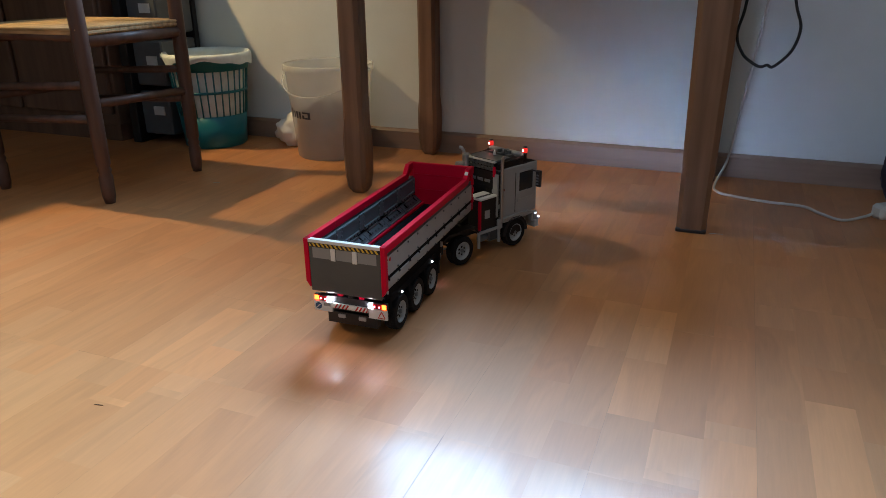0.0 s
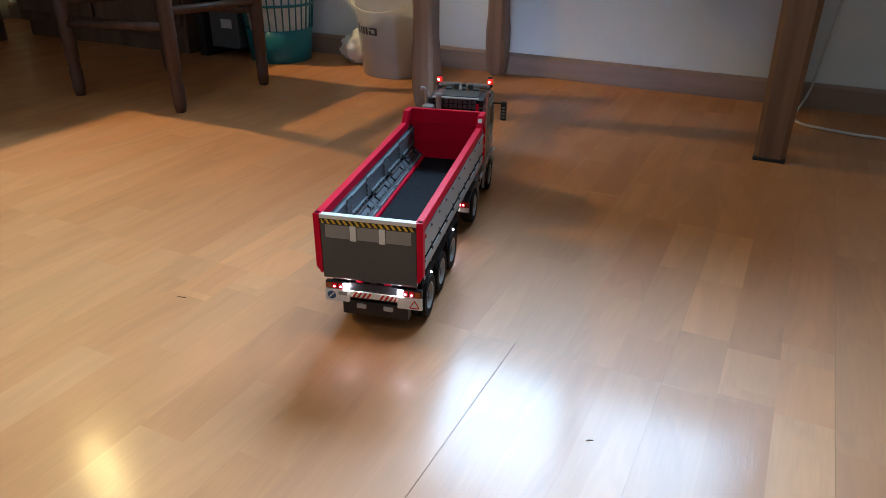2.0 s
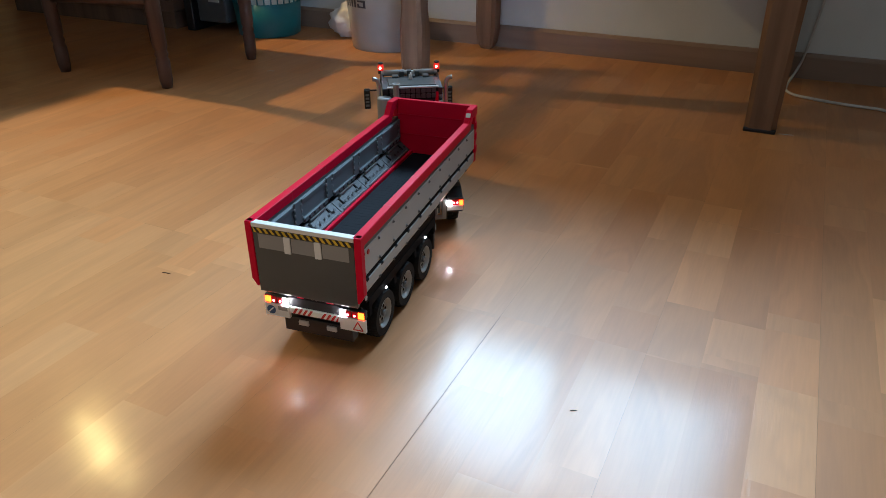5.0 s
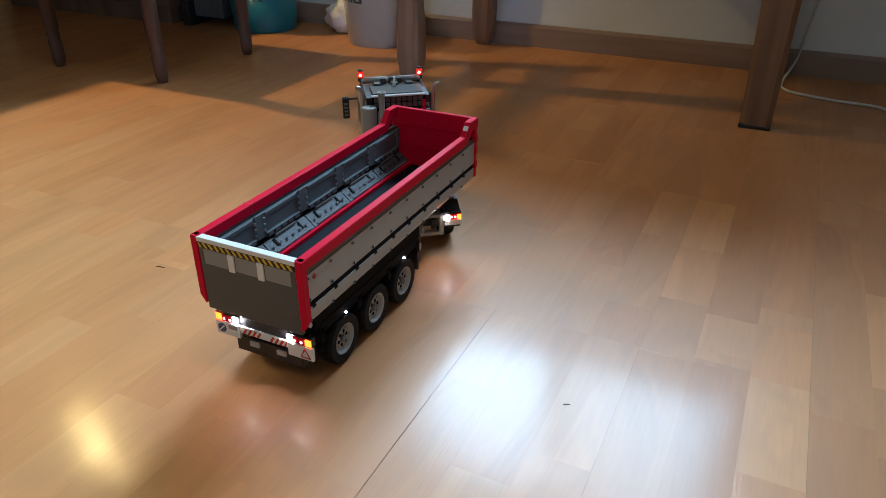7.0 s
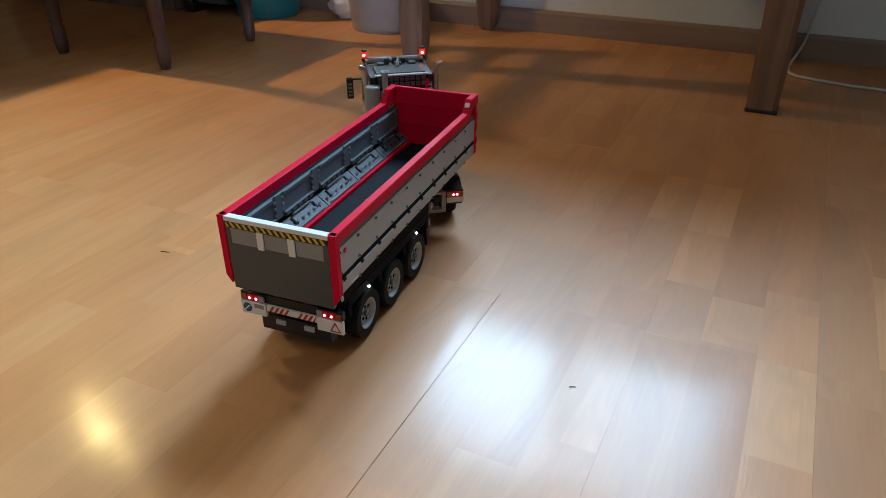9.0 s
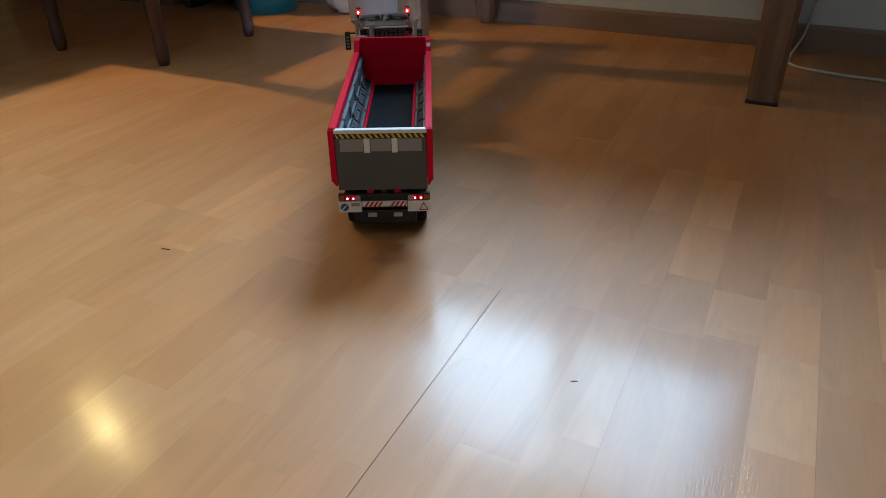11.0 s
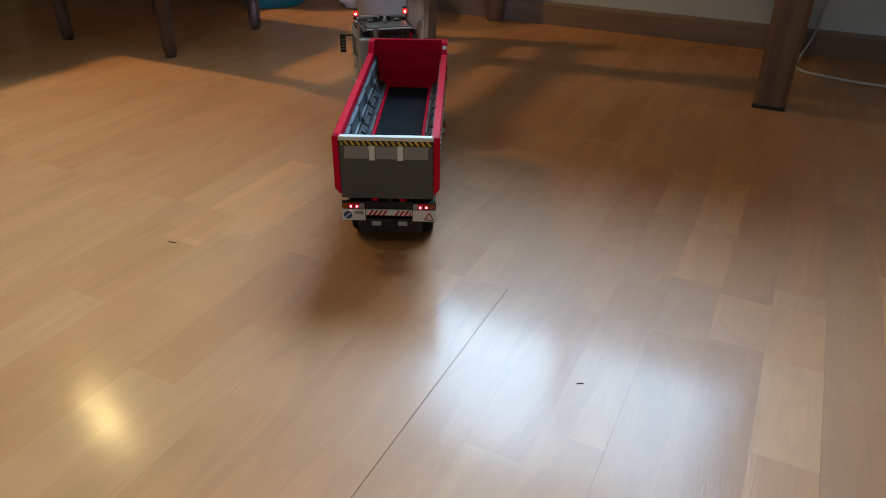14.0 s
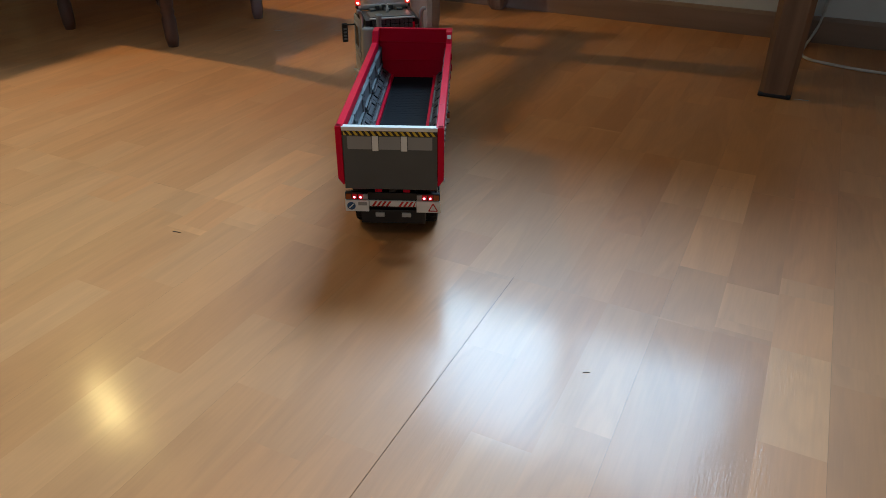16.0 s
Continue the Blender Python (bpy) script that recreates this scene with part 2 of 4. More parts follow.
def tube(bm, points, r, n=8):
    """A round tube through a smooth line of points."""
    P = [Vector(p) for p in points]
    line = []
    for i in range(len(P) - 1):
        p0, p1, p2, p3 = P[max(i - 1, 0)], P[i], P[i + 1], P[min(i + 2, len(P) - 1)]
        for k in range(6):
            t = k / 6
            line.append(0.5 * ((2 * p1) + (p2 - p0) * t + (2 * p0 - 5 * p1 + 4 * p2 - p3) * t * t + (3 * p1 - p0 - 3 * p2 + p3) * t ** 3))
    line.append(P[-1])
    rings = []
    for i, p in enumerate(line):
        d = (line[min(i + 1, len(line) - 1)] - line[max(i - 1, 0)]).normalized()
        s = d.cross(Vector((0.3, 0.2, 0.93))).normalized()
        w = d.cross(s)
        rings.append([bm.verts.new(p + r * (math.cos(2 * math.pi * k / n) * s + math.sin(2 * math.pi * k / n) * w)) for k in range(n)])
    for a, b in zip(rings, rings[1:]):
        for i in range(n):
            f = bm.faces.new((a[i], a[(i + 1) % n], b[(i + 1) % n], b[i]))
            f.smooth = True
    bm.faces.new(rings[0])
    bm.faces.new(rings[-1])
    bmesh.ops.recalc_face_normals(bm, faces=bm.faces)
    return bm


def part(name, bm, mats, parent=None, label="", at=None):
    me = bpy.data.meshes.new(name)
    bm.to_mesh(me)
    bm.free()
    for m in (mats if isinstance(mats, (list, tuple)) else [mats]):
        me.materials.append(m)
    ob = new(name, me)
    if parent:
        ob.parent = parent
    if at:
        ob.matrix_basis = at
    return tagged(ob, label)


def B():
    return bmesh.new()


# ---- room ----
X0, X1, Y0, Y1, ZC = -3.2, 2.3, -2.4, 2.2, 2.45
WIN = [(-1.03, -0.45), (-0.39, 0.19)]
WZ0, WZ1 = 1.08, 1.94


def room():
    floor = tagged(part("floor", box(B(), X0, X1, Y0, Y1, -0.1, -0.012), SEAM), "warm wood laminate floor in three-strip boards", "floor", kind="structure")
    bm = B()
    xs = [X0 - 0.1, WIN[0][0], WIN[0][1], WIN[1][0], WIN[1][1], X1 + 0.1]
    box(bm, xs[0], xs[1], Y1, Y1 + 0.12, -0.1, ZC)
    box(bm, xs[2], xs[3], Y1, Y1 + 0.12, WZ0, WZ1)
    box(bm, xs[4], xs[5], Y1, Y1 + 0.12, -0.1, ZC)
    box(bm, xs[1], xs[4], Y1, Y1 + 0.12, -0.1, WZ0)
    box(bm, xs[1], xs[4], Y1, Y1 + 0.12, WZ1, ZC)
    tagged(part("wall_north", bm, PLASTER), "off-white painted plaster wall behind the table", "wall", kind="structure")
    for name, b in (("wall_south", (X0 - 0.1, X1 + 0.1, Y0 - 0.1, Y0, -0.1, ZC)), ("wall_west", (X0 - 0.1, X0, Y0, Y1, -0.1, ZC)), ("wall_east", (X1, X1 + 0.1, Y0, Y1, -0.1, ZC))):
        tagged(part(name, box(B(), *b), PLASTER_LOW_BOUNCE), "plaster wall painted dark beige to cut bounced light", "wall", kind="structure")
    tagged(part("ceiling", box(B(), X0 - 0.1, X1 + 0.1, Y0 - 0.1, Y1 + 0.12, ZC, ZC + 0.1), CEILING), "unseen ceiling painted dark beige to cut bounced light", "ceiling", kind="structure")
    bm = B()
    prism(bm, [(Y1, 0), (Y1 - 0.014, 0), (Y1 - 0.014, 0.058), (Y1 - 0.008, 0.066), (Y1, 0.067)], "x", X0, X1)
    tagged(part("baseboard", bm, SKIRT), "low brown wooden baseboard along the wall", "baseboard", kind="structure")
    return floor


floor = room()


def windows():
    for k, (a, b) in enumerate(WIN):
        w = tagged(new("window_%d" % (k + 1)), "white-framed window casement above the table", "window", kind="structure")
        bm = B()
        for x0, x1, z0, z1 in ((a, b, WZ0, WZ0 + 0.05), (a, b, WZ1 - 0.05, WZ1), (a, a + 0.05, WZ0 + 0.05, WZ1 - 0.05), (b - 0.05, b, WZ0 + 0.05, WZ1 - 0.05)):
            box(bm, x0, x1, Y1 + 0.03, Y1 + 0.08, z0, z1)
        part("window_frame", bm, WHITE, w)
        pane = part("pane", box(B(), a + 0.05, b - 0.05, Y1 + 0.05, Y1 + 0.056, WZ0 + 0.05, WZ1 - 0.05), FILM_GLASS, w)
        pane.visible_shadow = False


windows()


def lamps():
    # body added around the bulb light; the low shade curbs stray bounce
    d = tagged(new("added_desk_lamp"), "unseen tall lamp stand and shade added around the warm bulb", "lamp")
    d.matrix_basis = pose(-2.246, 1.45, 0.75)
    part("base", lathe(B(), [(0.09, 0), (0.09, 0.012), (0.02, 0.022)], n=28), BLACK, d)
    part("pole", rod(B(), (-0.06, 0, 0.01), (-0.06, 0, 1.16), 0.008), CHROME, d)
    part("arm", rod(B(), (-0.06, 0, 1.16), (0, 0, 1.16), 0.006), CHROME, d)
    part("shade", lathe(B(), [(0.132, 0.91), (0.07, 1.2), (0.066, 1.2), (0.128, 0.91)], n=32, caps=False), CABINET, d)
    # plate added as a fixture for the warm fill
    c = tagged(new("added_fill_plate"), "round white plate added above the warm fill", "lamp")
    c.matrix_basis = pose(0.1, -1.2, ZC)
    part("plate", lathe(B(), [(0.3, -0.03), (0.32, 0)], n=36), WHITE, c)


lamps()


def table():
    t = tagged(new("table"), "brown wooden table with thick tapered chamfered legs", "table")
    t.matrix_basis = pose(0, 0, 0)
    part("tabletop", box(B(), -0.84, 0.15, 1.63, 2.185, 0.72, 0.75, 0.004), TABLE_WOOD, t)
    bm = B()
    box(bm, -0.77, 0.08, 1.68, 1.70, 0.63, 0.72)
    part("apron", bm, TABLE_WOOD, t)
    for x, y, turned in ((-0.779, 1.69, True), (0.09, 1.688, False), (-0.765, 2.158, True), (0.09, 2.152, False)):
        bm = B()
        prof = [(0.017, 0), (0.026, 0.014), (0.031, 0.05), (0.0325, 0.1), (0.032, 0.15), (0.0285, 0.19), (0.029, 0.5), (0.032, 0.715)] if turned else [(0.032, 0), (0.0325, 0.012), (0.034, 0.1), (0.041, 0.5), (0.042, 0.715)]
        rings = []
        for h, z in prof:
            c = h * 0.3 if z < 0.6 else h * 0.1
            rings.append([bm.verts.new((px, py, z)) for px, py in ((h - c, -h), (h, -h + c), (h, h - c), (h - c, h), (-h + c, h), (-h, h - c), (-h, -h + c), (-h + c, -h))])
        for a, b in zip(rings, rings[1:]):
            for i in range(8):
                bm.faces.new((a[i], a[(i + 1) % 8], b[(i + 1) % 8], b[i]))
        bm.faces.new(list(reversed(rings[0])))
        bm.faces.new(rings[-1])
        leg = part("leg", bm, TABLE_WOOD, t, at=pose(x, y, 0))
        if not turned:
            part("foot_pad", box(B(), -0.0335, 0.0335, -0.0335, 0.0335, 0, 0.009, 0.002), BLACK, leg)


def chair(m):
    """Rush chair; its back runs along local y at x = 0, and it faces -x."""
    c = tagged(new("chair"), "dark-stained wooden chair with turned legs and a woven rush seat", "chair")
    c.matrix_basis = m
    turned = [(0.013, 0), (0.017, 0.02), (0.018, 0.07), (0.0145, 0.08), (0.018, 0.088), (0.0145, 0.097), (0.018, 0.105), (0.019, 0.2), (0.02, 0.45)]
    for x, y, h in ((0, 0, 0.92), (0, 0.345, 0.92), (-0.385, 0.0, 0.46), (-0.385, 0.345, 0.46)):
        part("back_post" if h > 0.5 else "leg", lathe(B(), [*turned, (0.017, h - 0.02), (0.010, h)], n=14), CHAIR_WOOD, c, at=pose(x, y, 0))
    for y in (0, 0.345):
        for z in (0.21, 0.295):
            part("stretcher", rod(B(), (0, y, z + 0.01), (-0.385, y, z - 0.01), 0.0105), CHAIR_WOOD, c)
        part("seat_rail", rod(B(), (0, y, 0.424), (-0.385, y, 0.424), 0.015), CHAIR_WOOD, c)
    for x in (0, -0.385):
        part("stretcher", rod(B(), (x, 0, 0.258), (x, 0.345, 0.243), 0.0115), CHAIR_WOOD, c)
        part("seat_rail", rod(B(), (x, 0, 0.41), (x, 0.345, 0.41), 0.017), CHAIR_WOOD, c)
    for z in (0.65, 0.76, 0.87):
        part("back_slat", box(B(), -0.006, 0.006, 0.01, 0.335, z - 0.026, z + 0.026, 0.003), CHAIR_WOOD, c)
    # rush cords run to the middle in four wedges
    seat = part("seat", box(B(), -0.4, 0.012, -0.016, 0.36, 0.424, 0.438, 0.004), RUSH, c, "woven golden rush seat")
    bm = B()
    for i in range(17):
        k = i / 17 * 0.17
        for y in (-0.014 + k, 0.358 - k):
            rod(bm, (-0.395 + k, y, 0.439), (0.008 - k, y, 0.439), 0.005, 6)
        for x in (-0.395 + k, 0.008 - k):
            rod(bm, (x, -0.014 + k, 0.439), (x, 0.358 - k, 0.439), 0.005, 6)
    tagged(part("rush_cord", bm, RUSH, seat), kind="stuff")


table()
chair(pose(-1.352, 1.366, 0))


def left_furniture():
    k = tagged(new("desk"), "dark brown wooden desk with the chair drawn up to it", "desk")
    part("desktop", box(B(), -2.8, -1.815, 0.2, 2.185, 0.722, 0.75, 0.003), CABINET, k)
    for x, y in ((-2.74, 0.26), (-1.88, 0.26), (-2.74, 1.8)):
        part("leg", box(B(), x - 0.03, x + 0.03, y - 0.03, y + 0.03, 0, 0.722, 0.004), CABINET, k)
    c = tagged(new("cabinet"), "dark brown wooden cabinet standing under the desk", "cabinet")
    part("body", box(B(), -2.75, -1.86, 1.93, 2.18, 0.06, 0.718, 0.004), CABINET, c)
    part("plinth", box(B(), -2.73, -1.88, 1.95, 2.17, 0, 0.06), CABINET, c)
    for x in (-2.73, -2.29):
        d = part("door", box(B(), x, x + 0.42, 1.912, 1.929, 0.1, 0.69, 0.004), CABINET, c)
        part("knob", lathe(B(), [(0.006, 0), (0.006, 0.012), (0.013, 0.018), (0.01, 0.028)], pose(x + 0.04 if x > -2.5 else x + 0.38, 1.912, 0.6, 90), 12), CHROME, d)
    t = tagged(new("drawer_tower"), "black-framed tower of grey plastic drawers with paper labels", "drawer unit")
    for x in (-1.83,):
        part("side_panel", box(B(), x, x + 0.035, 1.95, 2.17, 0, 0.715, 0.003), BLACK, t)
    part("back_panel", box(B(), -1.795, -1.665, 2.15, 2.17, 0.0, 0.71), BLACK, t)
    for i in range(4):
        z = 0.03 + i * 0.17
        d = part("drawer", box(B(), -1.793, -1.667, 1.975, 2.148, z, z + 0.15, 0.005), DRAWER, t)
        part("label_card", box(B(), -1.735, -1.69, 1.971, 1.9745, z + 0.07, z + 0.1), LABEL, d, "small white paper label")


left_furniture()


def laundry_basket(m):
    b = tagged(new("laundry_basket"), "round teal plastic basket with slotted sides and bag liner", "basket")
    b.matrix_basis = m
    part("base_bowl", lathe(B(), [(0.1, 0), (0.105, 0.004), (0.114, 0.11), (0.111, 0.11), (0.101, 0.008), (0.05, 0.006)], n=40), TEAL, b)
    bm = B()
    n = 32
    for i in range(n):
        a = 2 * math.pi * i / n
        for r0, z0, r1, z1 in ((0.113, 0.108, 0.129, 0.262),):
            c, s = math.cos(a), math.sin(a)
            rod(bm, (r0 * c, r0 * s, z0), (r1 * c, r1 * s, z1), 0.0026, 6)
    tagged(part("slat", bm, TEAL, b), kind="stuff")
    for r, z in ((0.1225, 0.19),):
        part("hoop", lathe(B(), [(r - 0.002, z - 0.004), (r + 0.003, z - 0.004), (r + 0.003, z + 0.004), (r - 0.002, z + 0.004)], n=40, caps=False), TEAL, b)
    part("rim", lathe(B(), [(0.127, 0.26), (0.133, 0.26), (0.139, 0.296), (0.146, 0.3), (0.145, 0.312), (0.137, 0.312), (0.127, 0.268)], n=44, caps=False), TEAL, b)
    bm = B()
    lathe(bm, [(0.09, 0.02), (0.107, 0.12), (0.122, 0.26), (0.132, 0.298), (0.137, 0.3145), (0.1425, 0.316), (0.148, 0.309), (0.149, 0.302), (0.148, 0.296), (0.147, 0.29)], n=60, caps=False)
    for v in bm.verts:
        k = 1 + (0.035 if v.co.z < 0.28 and v.co.xy.length < 0.14 else 0.012) * noise.noise(v.co * 28)
        v.co.x *= k
        v.co.y *= k
        if v.co.z < 0.298 and v.co.xy.length > 0.143:
            v.co.z += 0.03 * noise.noise(v.co * 16)
    part("liner_bag", bm, LINER, b, "pale translucent bag lining the basket")


def storage_bucket(m):
    b = tagged(new("storage_bucket"), "frosted translucent plastic bucket with black printing, partly filled", "bucket")
    b.matrix_basis = m
    part("body", lathe(B(), [(0.11, 0), (0.114, 0.004), (0.137, 0.27), (0.144, 0.275), (0.144, 0.292), (0.139, 0.295), (0.135, 0.29), (0.134, 0.27), (0.109, 0.01)], n=48), BUCKET, b)
    bm = B()
    lathe(bm, [(0.1, 0.012), (0.107, 0.05), (0.11, 0.1), (0.105, 0.135), (0.06, 0.165), (0.01, 0.17)], n=28)
    for v in bm.verts:
        v.co += 0.012 * noise.noise_vector(v.co * 25)
        v.co.z = max(v.co.z, 0.012)
    part("contents", bm, CONTENT, b, "crumpled grey contents")
    bm = B()
    pts = [(0.147 * math.cos(a), 0.147 * math.sin(a), 0.28 - 0.075 * math.sin((a - math.pi) )) for a in [math.pi * (1 + i / 14) for i in range(15)]]
    part("handle", tube(bm, pts, 0.0028, 6), BUCKET, b)
    # printed word on the side, as plain bars
    for a0, a1, z0, z1 in ((206, 209, 0.17, 0.2), (211, 213, 0.17, 0.192), (214.5, 217, 0.17, 0.192), (218.5, 221, 0.17, 0.192), (223, 231, 0.187, 0.192), (223, 231, 0.17, 0.175), (229, 231.5, 0.17, 0.192), (222.5, 225, 0.17, 0.182)):
        bm = B()
        k = 4
        vs = []
        for i in range(k + 1):
            a = radians(229 + (a0 + (a1 - a0) * i / k - 206) * 1.6)
            vs.append([bm.verts.new(((0.1146 + z * 0.0865) * math.cos(a), (0.1146 + z * 0.0865) * math.sin(a), z)) for z in (z0 - 0.036, z1 - 0.036)])
        for i in range(k):
            bm.faces.new((vs[i][0], vs[i + 1][0], vs[i + 1][1], vs[i][1]))
        part("print_bar", bm, PRINT, b)


def crumpled_bag(m):
    bm = B()
    bmesh.ops.create_icosphere(bm, subdivisions=4, radius=1)
    for v in bm.verts:
        d = 1 + 0.25 * noise.noise(v.co * 2.2) + 0.1 * noise.noise(v.co * 6) + 0.05 * noise.noise(v.co * 14)
        v.co = Vector((v.co.x * 0.075 * d, v.co.y * 0.06 * d, max(0, 0.052 + v.co.z * 0.055 * d)))
    for f in bm.faces:
        f.smooth = True
    ob = tagged(part("plastic_bag", bm, BAGWHITE), "crumpled white plastic bag on the floor beside the bucket", "bag")
    ob.matrix_basis = m


laundry_basket(pose(-1.54, 2.045, 0))
storage_bucket(pose(-1.07, 2.05, 0))
crumpled_bag(pose(-1.25, 2.12, 0))


def cables():
    bm = tube(B(), [(0.2, 2.194, 0.7), (0.197, 2.194, 0.485), (0.177, 2.194, 0.279), (0.155, 2.19, 0.08), (0.145, 2.165, 0.035), (0.125, 2.06, 0.005), (0.14, 2.0, 0.004), (0.18, 1.977, 0.004), (0.26, 1.955, 0.004), (0.341, 1.945, 0.004), (0.375, 1.9, 0.004), (0.42, 1.862, 0.004), (0.47, 1.9, 0.006), (0.5, 1.925, 0.015)], 0.0035)
    tagged(part("power_cable", bm, CABLE_W), "thin white power cable running down the wall", "cable")
    ad = tagged(new("plug_adapter"), "white plastic plug adapter lying on the floor", "plug")
    ad.matrix_basis = pose(0.515, 1.925, 0, 0, 0, 35)
    part("body", box(B(), -0.025, 0.03, -0.02, 0.02, 0.0, 0.036, 0.008), WHITE, ad)
    for y in (-0.009, 0.009):
        part("pin", rod(B(), (0.03, y, 0.018), (0.047, y, 0.018), 0.0022), CHROME, ad)
    bm = tube(B(), [(0.15, 2.15, 0.72), (0.144, 2.15, 0.487), (0.131, 2.15, 0.401), (0.15, 2.15, 0.352), (0.177, 2.15, 0.328), (0.2, 2.15, 0.318), (0.215, 2.15, 0.323), (0.232, 2.15, 0.32), (0.269, 2.15, 0.361), (0.282, 2.15, 0.418), (0.265, 2.15, 0.47), (0.235, 2.15, 0.56), (0.14, 2.15, 0.73)], 0.004)
    tagged(part("hanging_cable", bm, CABLE_B), "black cable hanging in a loop from the table", "cable")
    bm = B()
    bmesh.ops.create_icosphere(bm, subdivisions=4, radius=1)
    for v in bm.verts:
        d = 1 + 0.3 * noise.noise(v.co * 1.8) + 0.12 * noise.noise(v.co * 5)
        v.co = Vector((v.co.x * 0.11 * d, v.co.y * 0.1 * d, max(0, 0.1 + v.co.z * 0.12 * d)))
    for f in bm.faces:
        f.smooth = True
    ob = tagged(part("cloth_bag", bm, CLOTH), "dark purple slumped cloth bag on the floor", "bag")
    ob.matrix_basis = pose(0.632, 2.02, 0)


cables()


def crumb(x, y, rz, length, mat, label):
    bm = tube(B(), [(-length / 2, 0, 0.0005), (-length * 0.1, length * 0.05, 0.0006), (length * 0.2, length * 0.03, 0.0005), (length / 2, length * 0.06, 0.0004)], 0.0005, 6)
    ob = tagged(part("splinter", bm, mat), label, "splinter")
    ob.matrix_basis = pose(x, y, 0, 0, 0, rz)


crumb(-0.635, 0.632, 10, 0.013, DUST, "tiny dark wood splinter lying on the floor")
crumb(-0.015, 0.601, 22, 0.007, DUST, "tiny dark wood splinter lying on the floor")
crumb(-1.21, 1.62, 20, 0.02, LABEL, "tiny pale paper scrap lying on the floor")
crumb(0.145, 1.668, 5, 0.03, LABEL, "thin pale scuff scrap beside the table leg")


# ---- toy truck ----
def wheel(parent, r=0.0312, w=0.02):
    """Wheel whose outer face looks along +x; its tyre has lugs, its rim a dished face."""
    bm = B()
    turn = pose(0, 0, 0, 0, 90, 0)
    h = w / 2
    n, rings = 60, []
    for rr, x in ((0.60, -1), (0.93, -1), (1.0, -0.6), (1.0, -0.05), (1.0, 0.05), (1.0, 0.6), (0.93, 1), (0.63, 1), (0.58, 0.6)):
        ring = []
        for i in range(n):
            lug = 0.965 if rr == 1.0 and (i + (2 if x > 0 else 0)) % 4 < 2 else 1.0
            a = 2 * math.pi * i / n
            ring.append(bm.verts.new((x * h, r * rr * lug * math.cos(a), r * rr * lug * math.sin(a))))
        rings.append(ring)
    for a, b in zip(rings, rings[1:]):
        for i in range(n):
            bm.faces.new((a[i], a[(i + 1) % n], b[(i + 1) % n], b[i]))
    tyre = part("wheel", bm, RUBBER, parent, "black rubber tyre")
    bm = B()
    lathe(bm, [(0.0182, -h * 0.7), (0.0196, h * 0.9), (0.0187, h * 1.0), (0.0172, h * 0.85), (0.0158, h * 0.45), (0.0125, h * 0.3), (0.0115, h * 0.55), (0.005, h * 0.6), (0.0045, h * 0.35), (0.001, h * 0.35)], turn, 30)
    part("rim", bm, RIM, tyre, "light grey plastic rim")
    for i in range(6):
        a = math.pi * i / 3
        part("hub_hole", lathe(B(), [(0.0024, h * 0.5), (0.0024, h * 0.61)], turn @ pose(0.0082 * math.cos(a), 0.0082 * math.sin(a), 0), 8), BLACK_MATT, tyre)
        part("spoke", box(B(), h * 0.3, h * 0.58, -0.0012, 0.0012, 0.0105, 0.0165, 0.0004), RIM, tyre, at=pose(0, 0, 0, 30 + 60 * i, 0, 0))
    part("hub_cap", lathe(B(), [(0.0042, h * 0.6), (0.0042, h * 0.85), (0.003, h * 0.95)], turn, 12), MGREY, tyre)
    return tyre


WHEELS = []  # (object, x, y, side, what carries it)
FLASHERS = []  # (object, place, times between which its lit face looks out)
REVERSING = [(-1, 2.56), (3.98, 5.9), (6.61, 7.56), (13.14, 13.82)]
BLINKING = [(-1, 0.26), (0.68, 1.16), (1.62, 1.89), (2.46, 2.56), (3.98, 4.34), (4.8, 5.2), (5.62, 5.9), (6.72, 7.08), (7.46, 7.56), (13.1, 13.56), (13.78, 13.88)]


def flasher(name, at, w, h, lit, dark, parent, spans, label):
    """Stands in for a blinking lamp: an added drum of two halves, one lit and one dark, that turns about its upright
    axis in the housing.
    """
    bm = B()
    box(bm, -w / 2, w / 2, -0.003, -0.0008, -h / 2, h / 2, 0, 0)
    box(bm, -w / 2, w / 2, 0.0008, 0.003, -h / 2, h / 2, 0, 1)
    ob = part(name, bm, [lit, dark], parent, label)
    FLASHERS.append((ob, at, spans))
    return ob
RW = 0.0328


def pin_mesh(name, r, h, mat):
    bm = lathe(B(), [(r, 0), (r, h), (r * 0.5, h * 1.15)], n=10)
    me = bpy.data.meshes.new(name)
    bm.to_mesh(me)
    bm.free()
    me.materials.append(mat)
    return me


PIN_OUT, PIN_IN = pin_mesh("pin", 0.0021, 0.0012, MGREY), pin_mesh("inner_pin", 0.0021, 0.001, MGREY)


def new_pin(name, me, parent, m):
    ob = new(name, me)
    ob.parent, ob.matrix_basis = parent, m
    return ob


